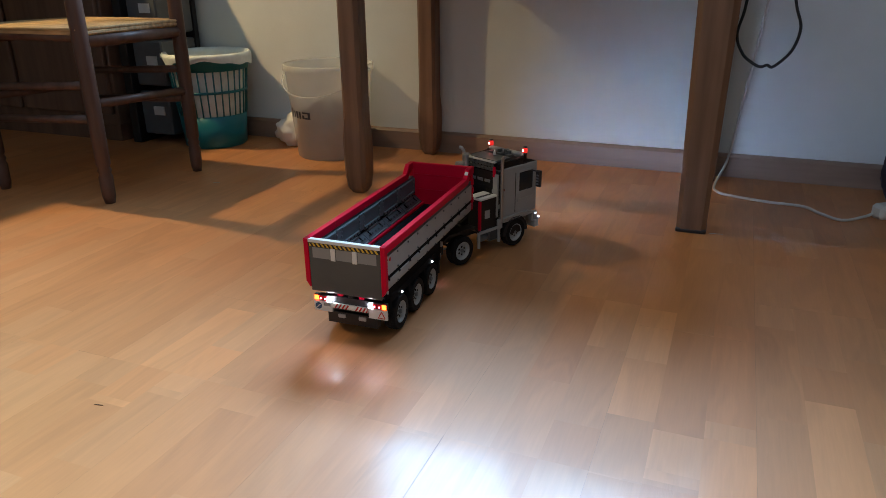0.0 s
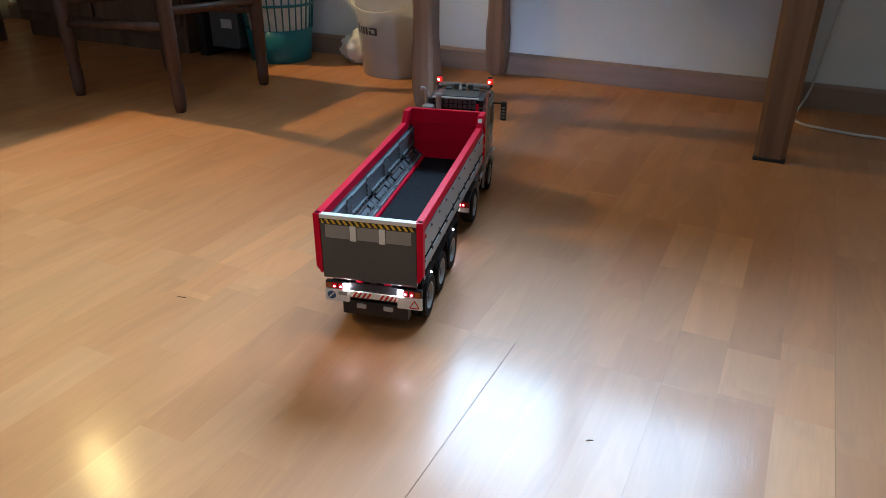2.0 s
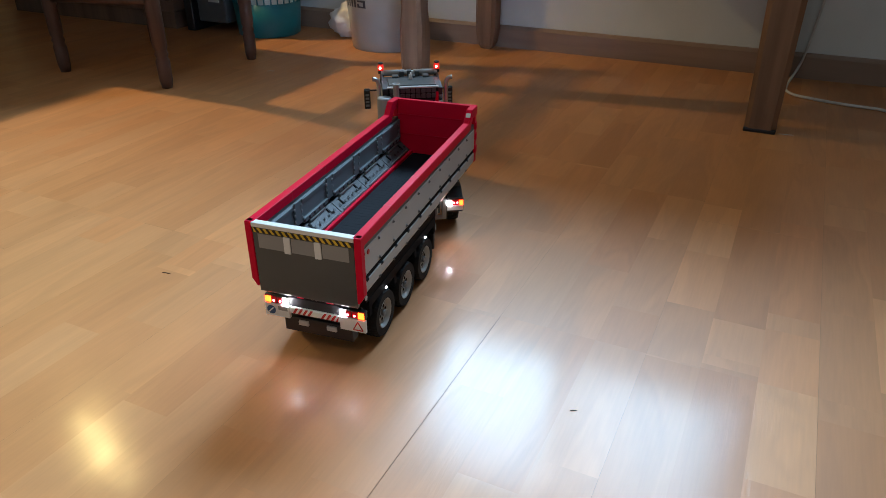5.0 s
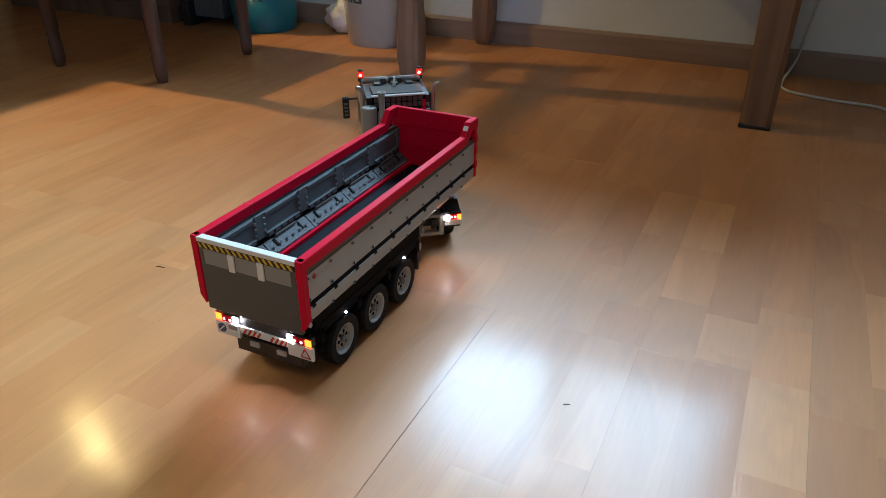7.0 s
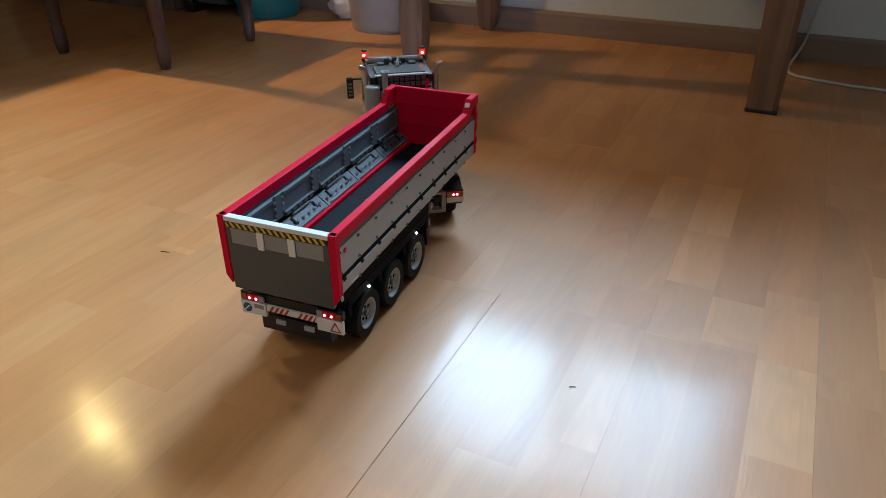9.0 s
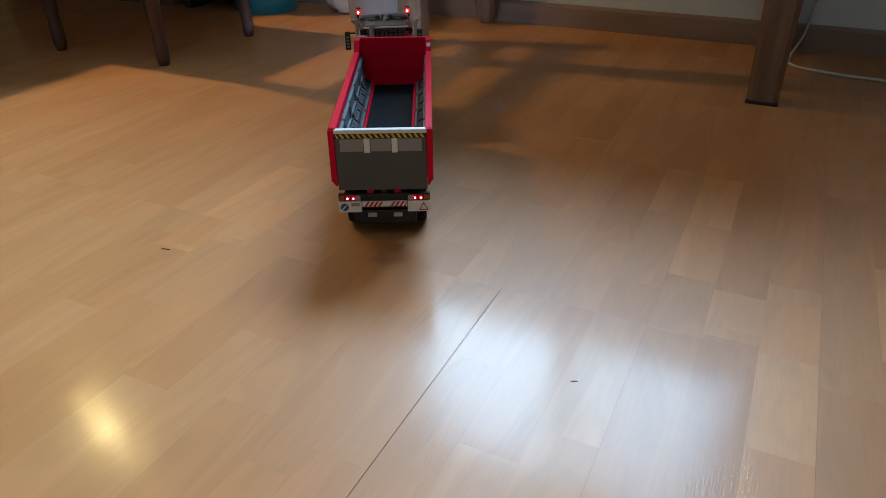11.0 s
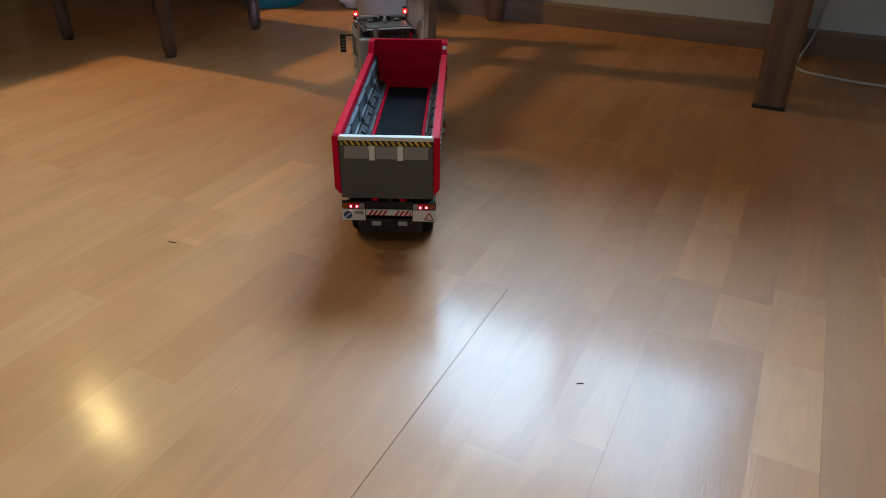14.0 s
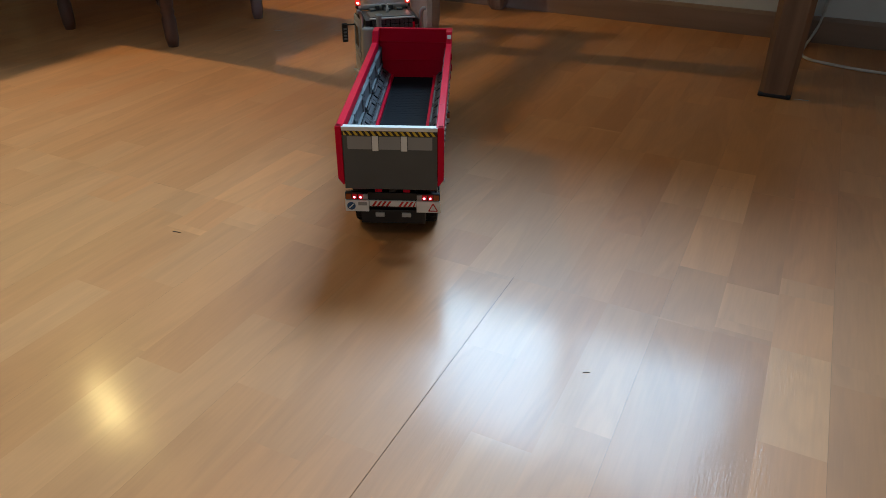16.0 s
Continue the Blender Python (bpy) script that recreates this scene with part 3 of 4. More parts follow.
def tipper_trailer():
    t = tagged(new("tipper_trailer"), "toy tipper semi-trailer of plastic building bricks, light grey with red rims", "toy trailer")
    # chassis
    for x in (-3, 3):
        part("chassis_rail", ubox(B(), x - 0.5, x + 0.5, -17, 31, 7, 9), BLACK, t)
    part("neck", ubox(B(), -3.5, 3.5, 20, 32, 9, 12, 0.001), BLACK, t)
    for y in (-15, -4.5, 4.5, 15, 26):
        part("cross_beam", ubox(B(), -3, 3, y - 0.5, y + 0.5, 7.2, 8.8), BLACK, t)
    for y in (-9, 0, 9):
        part("axle", rod(B(), (-6 * U, y * U, RW), (6 * U, y * U, RW), 0.0025), BLACK, t)
        part("axle_carrier", ubox(B(), -4.2, 4.2, y - 1, y + 1, 3.2, 7), BLACK, t)
        for s in (-1, 1):
            w = wheel(t)
            WHEELS.append((w, s * 6.1 * U, y * U, s, "trailer"))
    # mudguards over the wheels
    for s in (-1, 1):
        bm = B()
        x0, x1 = sorted((s * 4.6, s * 7.3))
        ubox(bm, x0, x1, -14.5, 14.5, 8.3, 10.0)
        for y0, y1 in ((-14.6, -13.6), (13.6, 14.6), (-5, -4), (4, 5)):
            ubox(bm, x0, x1, y0, y1, 6.8, 9.2)
        part("mudguard", bm, BLACK_MATT, t)
        part("side_skirt", ubox(B(), *sorted((s * 6.5, s * 7.2)), -15.5, 15, 9.6, 12.85), BLACK_MATT, t)
        part("inner_fender", ubox(B(), *sorted((s * 4.3, s * 4.7)), -15, 14.5, 4.4, 9.2), BLACK_MATT, t)
        for y in (-8.5, 9.0):
            part("marker_lamp", lathe(B(), [(0.0016, 0), (0.0016, 0.0015), (0.0009, 0.0024)], pose(s * 7.3 * U, y * U, 8.5 * U, 0, 90 * s, 0), 10), WHITE_LED, t, "small glowing white marker lamp")
        # landing leg with its flap
        part("landing_leg", ubox(B(), *sorted((s * 5.2, s * 6.4)), 15.6, 16.8, 3.8, 9), BLACK, t)
        part("mud_flap", ubox(B(), *sorted((s * 4.8, s * 7.0)), 14.4, 14.9, 3.2, 8), BLACK, t)
        bm = B()
        ubox(bm, *sorted((s * 6.4, s * 7.0)), 15.4, 16.0, 6.5, 7.8)
        ubox(bm, *sorted((s * 5.5, s * 7.0)), 16.5, 17.2, 9.2, 10.4)
        part("connector", bm, LGREY, t)
    # rear under-run bar with its plates and lamps
    yb = -17.6
    part("rear_beam", ubox(B(), -7.2, 7.2, yb + 0.1, yb + 1, 6.9, 9.8), BLACK, t)
    part("lower_beam", ubox(B(), -5.6, 5.6, yb + 0.5, yb + 2.2, 3.6, 6.2), BLACK, t)
    for x in (-2.3, 2.3):
        part("coupling_plate", ubox(B(), x - 0.8, x + 0.8, yb + 0.2, yb + 0.9, 5.0, 5.8), LGREY, t)
    strip = part("warning_strip", ubox(B(), -4, 4, yb - 0.25, yb + 0.1, 7.3, 8.35, 0.0003), WHITE, t, "white strip with red slanted bars")
    for s, xs in ((1, (-3.6, -2.8, -2.0, -1.2)), (1, (1.0, 1.8, 2.6, 3.4))):
        for x in xs:
            prism_bar = prism(B(), [(x * U, 7.35 * U), ((x + 0.4) * U, 7.35 * U), ((x + 1.0) * U, 8.3 * U), ((x + 0.6) * U, 8.3 * U)] if x < 3.2 else [(x * U, 7.35 * U), ((x + 0.35) * U, 7.35 * U), ((x + 0.58) * U, 8.3 * U), ((x + 0.5) * U, 8.3 * U)], "y", (yb - 0.27) * U - 0.0002, (yb - 0.25) * U)
            part("red_bar", prism_bar, STRIPE_RED, strip)
    for s in (-1, 1):
        p = part("corner_plate", ubox(B(), *sorted((s * 4.1, s * 8.15)), yb - 0.35, yb + 0.15, 6.3, 8.4, 0.0003), WHITE, t, "white corner plate")
        yf = (yb - 0.35) * U
        if s > 0:
            for k, (a, b) in enumerate((((6.2, 6.65), (7.7, 6.65)), ((7.7, 6.65), (6.95, 8.05)), ((6.95, 8.05), (6.2, 6.65)))):
                part("triangle_bar", rod(B(), (a[0] * U, yf, a[1] * U), (b[0] * U, yf, b[1] * U), 0.0008, 6), STRIPE_RED, p)
        else:
            part("round_sign", lathe(B(), [(0.0058, 0), (0.0058, 0.0004)], pose(-7.1 * U, yf, 7.35 * U, 90), 20), BLUE, p)
            part("sign_bar", box(B(), -0.0045, 0.0045, -0.0006, 0, -0.0008, 0.0008), WHITE, p, at=pose(-7.1 * U, yf - 0.0003, 7.35 * U, 0, -45, 0))
            bm = B()
            box(bm, -5.9 * U, -4.4 * U, yf - 0.0004, yf, 7.5 * U, 8.15 * U)
            part("text_plate", bm, TGREY, p)
        h = part("lamp_housing", ubox(B(), *sorted((s * 4.2, s * 8.1)), yb - 0.2, yb + 0.6, 8.5, 9.8, 0.0004), BLACK, t)
        for x in (6.5, 5.45):
            part("tail_lamp", ubox(B(), *sorted((s * (x - 0.42), s * (x + 0.42))), yb - 0.4, yb - 0.18, 8.65, 9.6, 0.0003), RED_LENS, h, "glowing red tail lamp")
            part("led", lathe(B(), [(0.0016, 0), (0.0016, 0.0006), (0.0008, 0.0012)], pose(s * x * U, (yb - 0.4) * U, 9.05 * U, 90), 10), RED_LED, h)
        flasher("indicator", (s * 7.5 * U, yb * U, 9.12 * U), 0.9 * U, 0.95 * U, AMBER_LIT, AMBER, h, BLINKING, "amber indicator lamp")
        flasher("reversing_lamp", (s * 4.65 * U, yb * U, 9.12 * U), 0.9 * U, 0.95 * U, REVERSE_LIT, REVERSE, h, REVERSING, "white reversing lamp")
    for x in (-2.4, 0, 2.4):
        part("hinge", ubox(B(), x - 0.6, x + 0.6, yb + 0.2, yb + 1.4, 9.8, 11.0), RED if x else BLACK, t)
    # tipping body
    yr, yf = -19.0, 35.6
    body = part("tipper_body", ubox(B(), -5.0, 5.0, yr + 1, yf - 1, 12.5, 13.2, 0.0005), BLACK, t, "long open tipper body")
    # dark floor with cross ribs
    bm = B()
    y = yr + 1
    while y < yf - 1.2:
        ubox(bm, -4.6, 4.6, y + 0.012, y + 0.988, 13.2, 13.36, 0.0)
        y += 1
    part("floor_rib", bm, BLACK_MATT, body, "black ribbed floor")
    for s in (-1, 1):
        # red rail, thick along the top, stepping up at the front
        bm = B()
        prism(bm, [(yr * U, 20.7 * U), (yr * U, 22.3 * U), (30.2 * U, 22.3 * U), (32.2 * U, 24.4 * U), (yf * U, 24.4 * U), (yf * U, 22.6 * U), (32.8 * U, 22.6 * U), (31.0 * U, 20.7 * U)], "x", s * 7.493 * U, s * 8.742 * U)
        bmesh.ops.bevel(bm, geom=list(bm.edges), offset=0.0008, segments=1, affect="EDGES")
        part("top_rail", bm, RED, t, "red rounded top rail")
        if s > 0:
            part("rail_clip", prism(B(), [(31.0 * U, 23.15 * U), (31.6 * U, 23.78 * U), (31.5 * U, 23.9 * U), (30.9 * U, 23.27 * U)], "x", 7.75 * U, 8.6 * U), WHITE, t)
        part("rail_lining", ubox(B(), *sorted((s * 7.602, s * 8.362)), yr + 1, yf - 0.6, 19.7, 20.75, 0.0003), DGREY, t)
        part("core_wall", ubox(B(), *sorted((s * 7.656, s * 7.874)), yr + 0.6, yf - 0.4, 13.4, 20.6, 0.0), BLACK_MATT, t)
        part("front_corner", ubox(B(), *sorted((s * 7.602, s * 8.579)), yf - 1.0, yf, 13.0, 22.7), RED, t)
        n = 5
        L = (yf - yr - 2.0) / n
        for i in range(n):
            a, b = yr + 1.0 + i * L + 0.003, yr + 1.0 + (i + 1) * L - 0.003
            # outer skin: tall upper panel, groove, inward-curved lower panel
            part("side_panel", ubox(B(), *sorted((s * 7.874, s * 8.471)), a, b, 15.85, 19.8, 0.0), LGREY, t)
            bm = B()
            prism(bm, [(s * 7.87 * U, 14.9 * U), (s * 8.471 * U, 14.9 * U), (s * 8.45 * U, 13.4 * U), (s * 8.2 * U, 12.75 * U), (s * 7.168 * U, 12.5 * U), (s * 7.168 * U, 13.4 * U)], "y", a * U, b * U)
            part("lower_panel", bm, LGREY, t)
            part("groove_strip", ubox(B(), *sorted((s * 7.85, s * 8.3)), a - 0.01, b + 0.01, 14.92, 15.83, 0.0), BLACK_MATT, t)
            # inner skin
            part("inner_panel", ubox(B(), *sorted((s * 7.3, s * 7.66)), a, b, 16.4, 20.2, 0.0005), PALE_INNER, t)
            part("inner_lip", ubox(B(), *sorted((s * 6.9, s * 7.4)), a + 1.2, b - 1.2, 16.15, 16.95, 0.0005), PALE_INNER, t)
            part("upper_lip", ubox(B(), *sorted((s * 7.1, s * 7.4)), a + 1.4, b - 1.4, 19.5, 20.1, 0.0004), PALE_INNER, t)
            part("beam", ubox(B(), *sorted((s * 6.75, s * 7.15)), (a + b) / 2 - 2.4, (a + b) / 2 + 2.6, 15.55, 15.95, 0.0004), MGREY, t)
            for y in (a + 2.2, b - 2.2):
                part("slope_slot", box(B(), -0.0008, 0.0008, -0.0014, 0.0014, -0.0052, 0.0052), BLACK_MATT, t, at=pose(s * 6.4 * U, y * U, 15.05 * U, 0, s * 51, 0))
            part("edge_tile", ubox(B(), *sorted((s * 5.2, s * 5.55)), a + 1.0, b - 1.0, 14.0, 14.3, 0.0004), MGREY, t)
            part("pilaster", ubox(B(), *sorted((s * 7.1, s * 7.5)), b - 0.9, b + 0.9 if i < n - 1 else b, 16.4, 20.3, 0.0005), PALE_INNER, t)
            bm = B()
            prism(bm, [(s * 7.493 * U, 15.5 * U), (s * 7.168 * U, 15.6 * U), (s * 5.2 * U, 14.0 * U), (s * 5.2 * U, 13.3 * U), (s * 7.493 * U, 13.3 * U)], "y", (a + 0.1) * U, (b - 0.1) * U)
            part("sloped_panel", bm, SLOPE_GREY, t)
            bm = B()
            for k in range(6):
                y = a + 1.2 + k * (b - a - 2.4) / 5
                lathe(bm, [(0.0022, 0), (0.0022, 0.0006)], pose(s * 5.95 * U, y * U, 14.9 * U, 0, -s * 41, 0), 8)
                lathe(bm, [(0.0021, 0), (0.0021, 0.0006)], pose(s * 6.9 * U, y * U, 16.55 * U, 0, -s * 90, 0), 8)
            tagged(part("pin_hole", bm, BLACK, t), kind="stuff")
            for y in (a + 0.15, (a + b) / 2):
                for z, xx in ((19.35, 8.47), (16.25, 8.47), (13.15, 8.36)):
                    new_pin("pin", PIN_OUT, t, pose(s * xx * U, y * U, z * U, 0, s * 90, 0))
                    part("pin_socket", lathe(B(), [(0.0011, 0), (0.0011, 0.0003)], pose(s * xx * U + s * 0.0013, y * U, z * U, 0, s * 90, 0), 8), BLACK_MATT, t)
                # clip that laps over the groove
                part("groove_clip", ubox(B(), *sorted((s * 8.28, s * 8.5)), y + 0.5, y + 1.3, 14.6, 15.0, 0.0003), BLACK_MATT, t)
            for y in (a + 0.95, b - 1.15):
                for z in (19.3, 18.3, 17.3):
                    new_pin("inner_pin", PIN_IN, t, pose(s * 7.168 * U, y * U, z * U, 0, -s * 90, 0))
        # red end pieces: a dot by the tail, two clips down the front edge
        part("red_dot", lathe(B(), [(0.0032, 0), (0.0032, 0.0006), (0.002, 0.001)], pose(s * 8.47 * U, (yr + 2.6) * U, 19.0 * U, 0, s * 90, 0), 12), STRIPE_RED, t)
        for z in (15.6, 18.2, 20.4):
            part("edge_clip", ubox(B(), *sorted((s * 8.45, s * 8.75)), yf - 0.9, yf + 0.05, z - 0.7, z + 0.7, 0.0005), RED, t)
        for y in (-8.2, 2.8, 13.8, 24.6):
            part("rail_joint", ubox(B(), *sorted((s * 7.48, s * 8.76)), y - 0.05, y + 0.05, 20.75, 22.31, 0.0), STRIPE_RED, t)
        part("floor_edge", ubox(B(), *sorted((s * 4.55, s * 5.15)), yr + 1, yf - 1, 13.2, 14.0, 0.0005), RED, t)
        # rear corner posts
        bm = B()
        prism(bm, [(s * 7.765 * U, 22.3 * U), (s * 8.797 * U, 22.3 * U), (s * 8.797 * U, 13.2 * U), (s * 8.036 * U, 12.0 * U), (s * 7.765 * U, 12.0 * U)], "y", (yr - 0.25) * U, (yr + 0.9) * U)
        bmesh.ops.bevel(bm, geom=list(bm.edges), offset=0.0007, segments=1, affect="EDGES")
        part("corner_post", bm, RED, t)
        part("post_pin", lathe(B(), [(0.0028, 0), (0.0028, 0.0008)], pose(s * 8.797 * U, (yr + 0.35) * U, 12.9 * U, 0, s * 90, 0), 12), LGREY, t)
    bm = B()
    ubox(bm, -7.6, 7.6, yf - 1.0, yf - 0.1, 13.3, 24.4, 0.0008)
    ubox(bm, -7.6, 7.6, yf - 1.15, yf - 0.9, 21.3, 21.45, 0.0)
    ubox(bm, -7.6, 7.6, yf - 1.15, yf - 0.9, 17.3, 17.45, 0.0)
    part("front_wall", bm, RED, t, "red front wall")
    g = part("tailgate", ubox(B(), -7.72, 7.72, yr - 0.1, yr + 0.7, 11.2, 21.6, 0.0006), DGREY, t, "dark grey tailgate with hazard stripe")
    part("gate_cap", ubox(B(), -7.75, 7.75, yr - 0.25, yr + 0.85, 21.6, 22.25, 0.0004), WHITE, g)
    part("hazard_strip", ubox(B(), -7.7, 7.7, yr - 0.22, yr - 0.1, 20.8, 21.58, 0.0), BLACK, g, "black and yellow hazard strip")
    for i in range(16):
        x = -7.4 + i * 0.96
        part("yellow_bar", prism(B(), [(x * U, 20.83 * U), ((x + 0.45) * U, 20.83 * U), ((x - 0.05) * U + 0.0, 21.55 * U), ((x - 0.5 if i else x - 0.1) * U, 21.55 * U)], "y", (yr - 0.25) * U, (yr - 0.22) * U), YELLOW, g)
    for x0, x1 in ((-6.9, -2.95), (-1.75, 1.75), (2.95, 6.9)):
        part("grey_sticker", ubox(B(), x0, x1, yr - 0.14, yr - 0.1, 18.4, 20.6, 0.0), TGREY, g)
    for x in (-2.34, 2.34):
        part("gate_tab", ubox(B(), x - 0.5, x + 0.5, yr - 0.35, yr - 0.1, 18.2, 20.75, 0.0005), WHITE, g)
    return t


def truck_tractor():
    t = tagged(new("truck_tractor"), "toy truck tractor of light grey plastic bricks with red beacons", "toy truck")
    ra, fa = 4.1, 24.2
    for x in (-2.5, 2.5):
        part("chassis_rail", ubox(B(), x - 0.5, x + 0.5, -4.5, 28, 5.5, 7.5), BLACK, t)
    for y in (-3, 4, 11, 18):
        part("cross_beam", ubox(B(), -2.5, 2.5, y - 0.5, y + 0.5, 5.7, 7.3), BLACK, t)
    for x0, x1, z0, z1 in ((3.5, 4.3, 4.0, 8.2), (-4.3, -3.5, 4.0, 8.2), (-3.5, 3.5, 4.0, 4.7), (1.2, 3.5, 7.6, 8.2), (-3.5, -1.2, 7.6, 8.2), (-0.4, 0.4, 4.7, 6.4)):
        part("end_frame", ubox(B(), x0, x1, -4.3, -3.5, z0, z1), LGREY, t)
    part("coupling", lathe(B(), [(0.024, 7.5 * U), (0.026, 7.9 * U), (0.026, 8.6 * U), (0.02, 8.9 * U)], n=24), BLACK, t)
    for y in (ra, fa):
        part("axle", rod(B(), (-6 * U, y * U, RW), (6 * U, y * U, RW), 0.0025), BLACK, t)
        for s in (-1, 1):
            w = wheel(t)
            WHEELS.append((w, s * 6.2 * U, y * U, s, "tractor"))
    for s in (-1, 1):
        # rear mudguard, bent over the wheel
        o = [(-3.6, 5.2), (-3.6, 8.2), (-1.2, 9.6), (8.6, 9.6), (9.6, 8.2), (9.6, 7.6), (8.2, 8.9), (-0.9, 8.9), (-3.0, 7.8), (-3.0, 5.2)]
        part("mudguard", prism(B(), [(a * U, b * U) for a, b in o], "x", s * 4.6 * U, s * 7.6 * U), BLACK, t)
        h = part("lamp_holder", ubox(B(), *sorted((s * 4.4, s * 7.7)), -4.0, -3.6, 5.7, 8.3, 0.0004), BLACK, t)
        part("tail_lamp", ubox(B(), *sorted((s * 4.5, s * 7.6)), -4.25, -4.0, 6.9, 8.0, 0.0004), RED_LENS, h, "glowing red tail lamp")
        part("white_plate", ubox(B(), *sorted((s * 4.5, s * 7.6)), -4.25, -4.0, 5.8, 6.85, 0.0004), WHITE, h)
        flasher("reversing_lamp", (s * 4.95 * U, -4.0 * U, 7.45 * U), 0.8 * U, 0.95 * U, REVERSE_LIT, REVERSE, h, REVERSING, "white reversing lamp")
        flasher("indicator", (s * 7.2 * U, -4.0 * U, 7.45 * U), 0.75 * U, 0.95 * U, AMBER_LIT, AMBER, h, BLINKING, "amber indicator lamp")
        for x in (5.75, 6.45):
            part("led", lathe(B(), [(0.0018, 0), (0.0018, 0.0006), (0.0008, 0.0013)], pose(s * x * U, -4.25 * U, 7.45 * U, 90), 10), RED_LED, h)
        # side frame and stowage box between the axles
        bm = B()
        ubox(bm, *sorted((s * 6.6, s * 7.2)), 9.8, 18.6, 6.7, 7.4)
        for y in (10.4, 18.0):
            ubox(bm, *sorted((s * 6.6, s * 7.2)), y - 0.3, y + 0.3, 2.9, 7.4)
        part("side_guard", bm, LGREY, t)
        bx = part("stowage_box", ubox(B(), *sorted((s * 2.0, s * 6.6)), 11.2, 17.0, 7.2, 15.6), BLACK, t)
        part("box_lid", ubox(B(), *sorted((s * 1.8, s * 6.8)), 11.0, 17.2, 15.6, 16.1), WHITE, bx)
        part("box_stripe", ubox(B(), *sorted((s * 4.6, s * 5.4)), 11.0, 17.2, 16.1, 16.16, 0), BLACK, bx)
        part("box_side", ubox(B(), *sorted((s * 6.6, s * 6.7)), 12.8, 14.6, 10.4, 12.6, 0.0), LGREY, bx)
        part("box_corner", ubox(B(), *sorted((s * 5.9, s * 6.7)), 10.9, 11.5, 7.6, 15.4), RED, bx)
        part("tank", ubox(B(), *sorted((s * 3.2, s * 6.4)), 14.8, 18.4, 3.4, 7.0, 0.003), DGREY, t)
        # upright exhaust stacks behind the cab, bent outward at the top
        st = part("exhaust_pipe", tube(B(), [(s * 7.1 * U, 18.6 * U, 8 * U), (s * 7.1 * U, 18.6 * U, 15 * U), (s * 7.1 * U, 18.6 * U, 23.8 * U), (s * 7.15 * U, 18.6 * U, 25.1 * U), (s * 7.6 * U, 18.4 * U, 25.9 * U), (s * 8.3 * U, 18.2 * U, 26.1 * U)], 0.0036, 12), CHROME, t, "silver exhaust stack")
        if s < 0:
            part("silencer", lathe(B(), [(0.009, 9 * U), (0.0122, 9.4 * U), (0.0122, 22.4 * U), (0.0105, 22.7 * U), (0.004, 22.7 * U)], pose(s * 6.1 * U, 16.4 * U, 0), 20), TGREY, t)
        if s < 0:
            part("filler_pipe", lathe(B(), [(0.007, 9 * U), (0.007, 21.6 * U), (0.0045, 21.9 * U), (0.005, 24.6 * U), (0.007, 25.6 * U), (0.0052, 25.6 * U), (0.004, 24.8 * U)], pose(-3.6 * U, 16.1 * U, 0), 16), TGREY, t)
    # cab
    y0, y1 = 18.0, 33.8
    cab = part("cab", ubox(B(), -6.6, 6.6, y0 + 1.4, y1 - 0.5, 8.6, 22.4, 0.002), LGREY, t, "light grey cab")
    part("cab_rear", ubox(B(), -6.2, 6.2, y0 + 0.2, y0 + 1.5, 9.3, 21.6, 0.001), BLACK, cab)
    for x, z in ((5.2, 16.4), (3.0, 14.0), (-4.5, 15.0), (5.4, 12.4)):
        part("rear_fitting", ubox(B(), x - 0.9, x + 0.9, y0 - 0.3, y0 + 1.4, z - 0.6, z + 0.6), LGREY, cab)
    yh = y1 - 0.6
    bm = B()
    prism(bm, [((y0 + 0.2) * U, 22.4 * U), ((y0 + 0.2) * U, 23.9 * U), ((y0 + 4) * U, 24.3 * U), ((y1 - 7) * U, 24.2 * U), ((y1 - 0.6) * U, 22.4 * U)], "x", -6.3 * U, 6.3 * U)
    part("roof", bm, BLACK, cab)
    part("roof_panel", ubox(B(), -5.0, 5.0, y0 + 0.4, y0 + 6, 24.1, 24.6, 0.0006), DGREY, cab)
    for x in (-3.2, 0.4, 3.4):
        part("roof_fitting", ubox(B(), x - 0.7, x + 0.7, y0 + 6.4, y0 + 8.2, 24.1, 24.9, 0.0008), DGREY, cab)
    bm = B()
    for i in range(9):
        x = -4.4 + i * 1.1
        ubox(bm, x - 0.45, x + 0.45, y0 - 0.6, y0 + 0.05, 22.0, 22.9, 0.0007)
        ubox(bm, x - 0.45, x + 0.45, y0 - 0.6, y0 + 0.05, 23.1, 24.0, 0.0007)
    part("rear_grille", bm, DGREY, cab)
    part("rear_shelf", ubox(B(), -5.4, 5.4, y0 - 0.7, y0 + 0.3, 24.15, 24.45, 0.0005), RIM, cab)
    part("grille_back", ubox(B(), -5.3, 5.3, y0 - 0.3, y0 + 0.2, 21.7, 24.15, 0.0), BLACK_MATT, cab)
    part("red_filter", ubox(B(), 4.75, 5.4, y0 - 0.62, y0 + 0.1, 20.4, 23.2, 0.001), RED, cab)
    bm = B()
    for x in (-3.6, 0, 3.6):
        ubox(bm, x - 1.4, x + 1.4, y0 - 0.15, y0 + 0.05, 10, 17.5, 0.0006)
    part("rear_recess", bm, BLACK, cab)
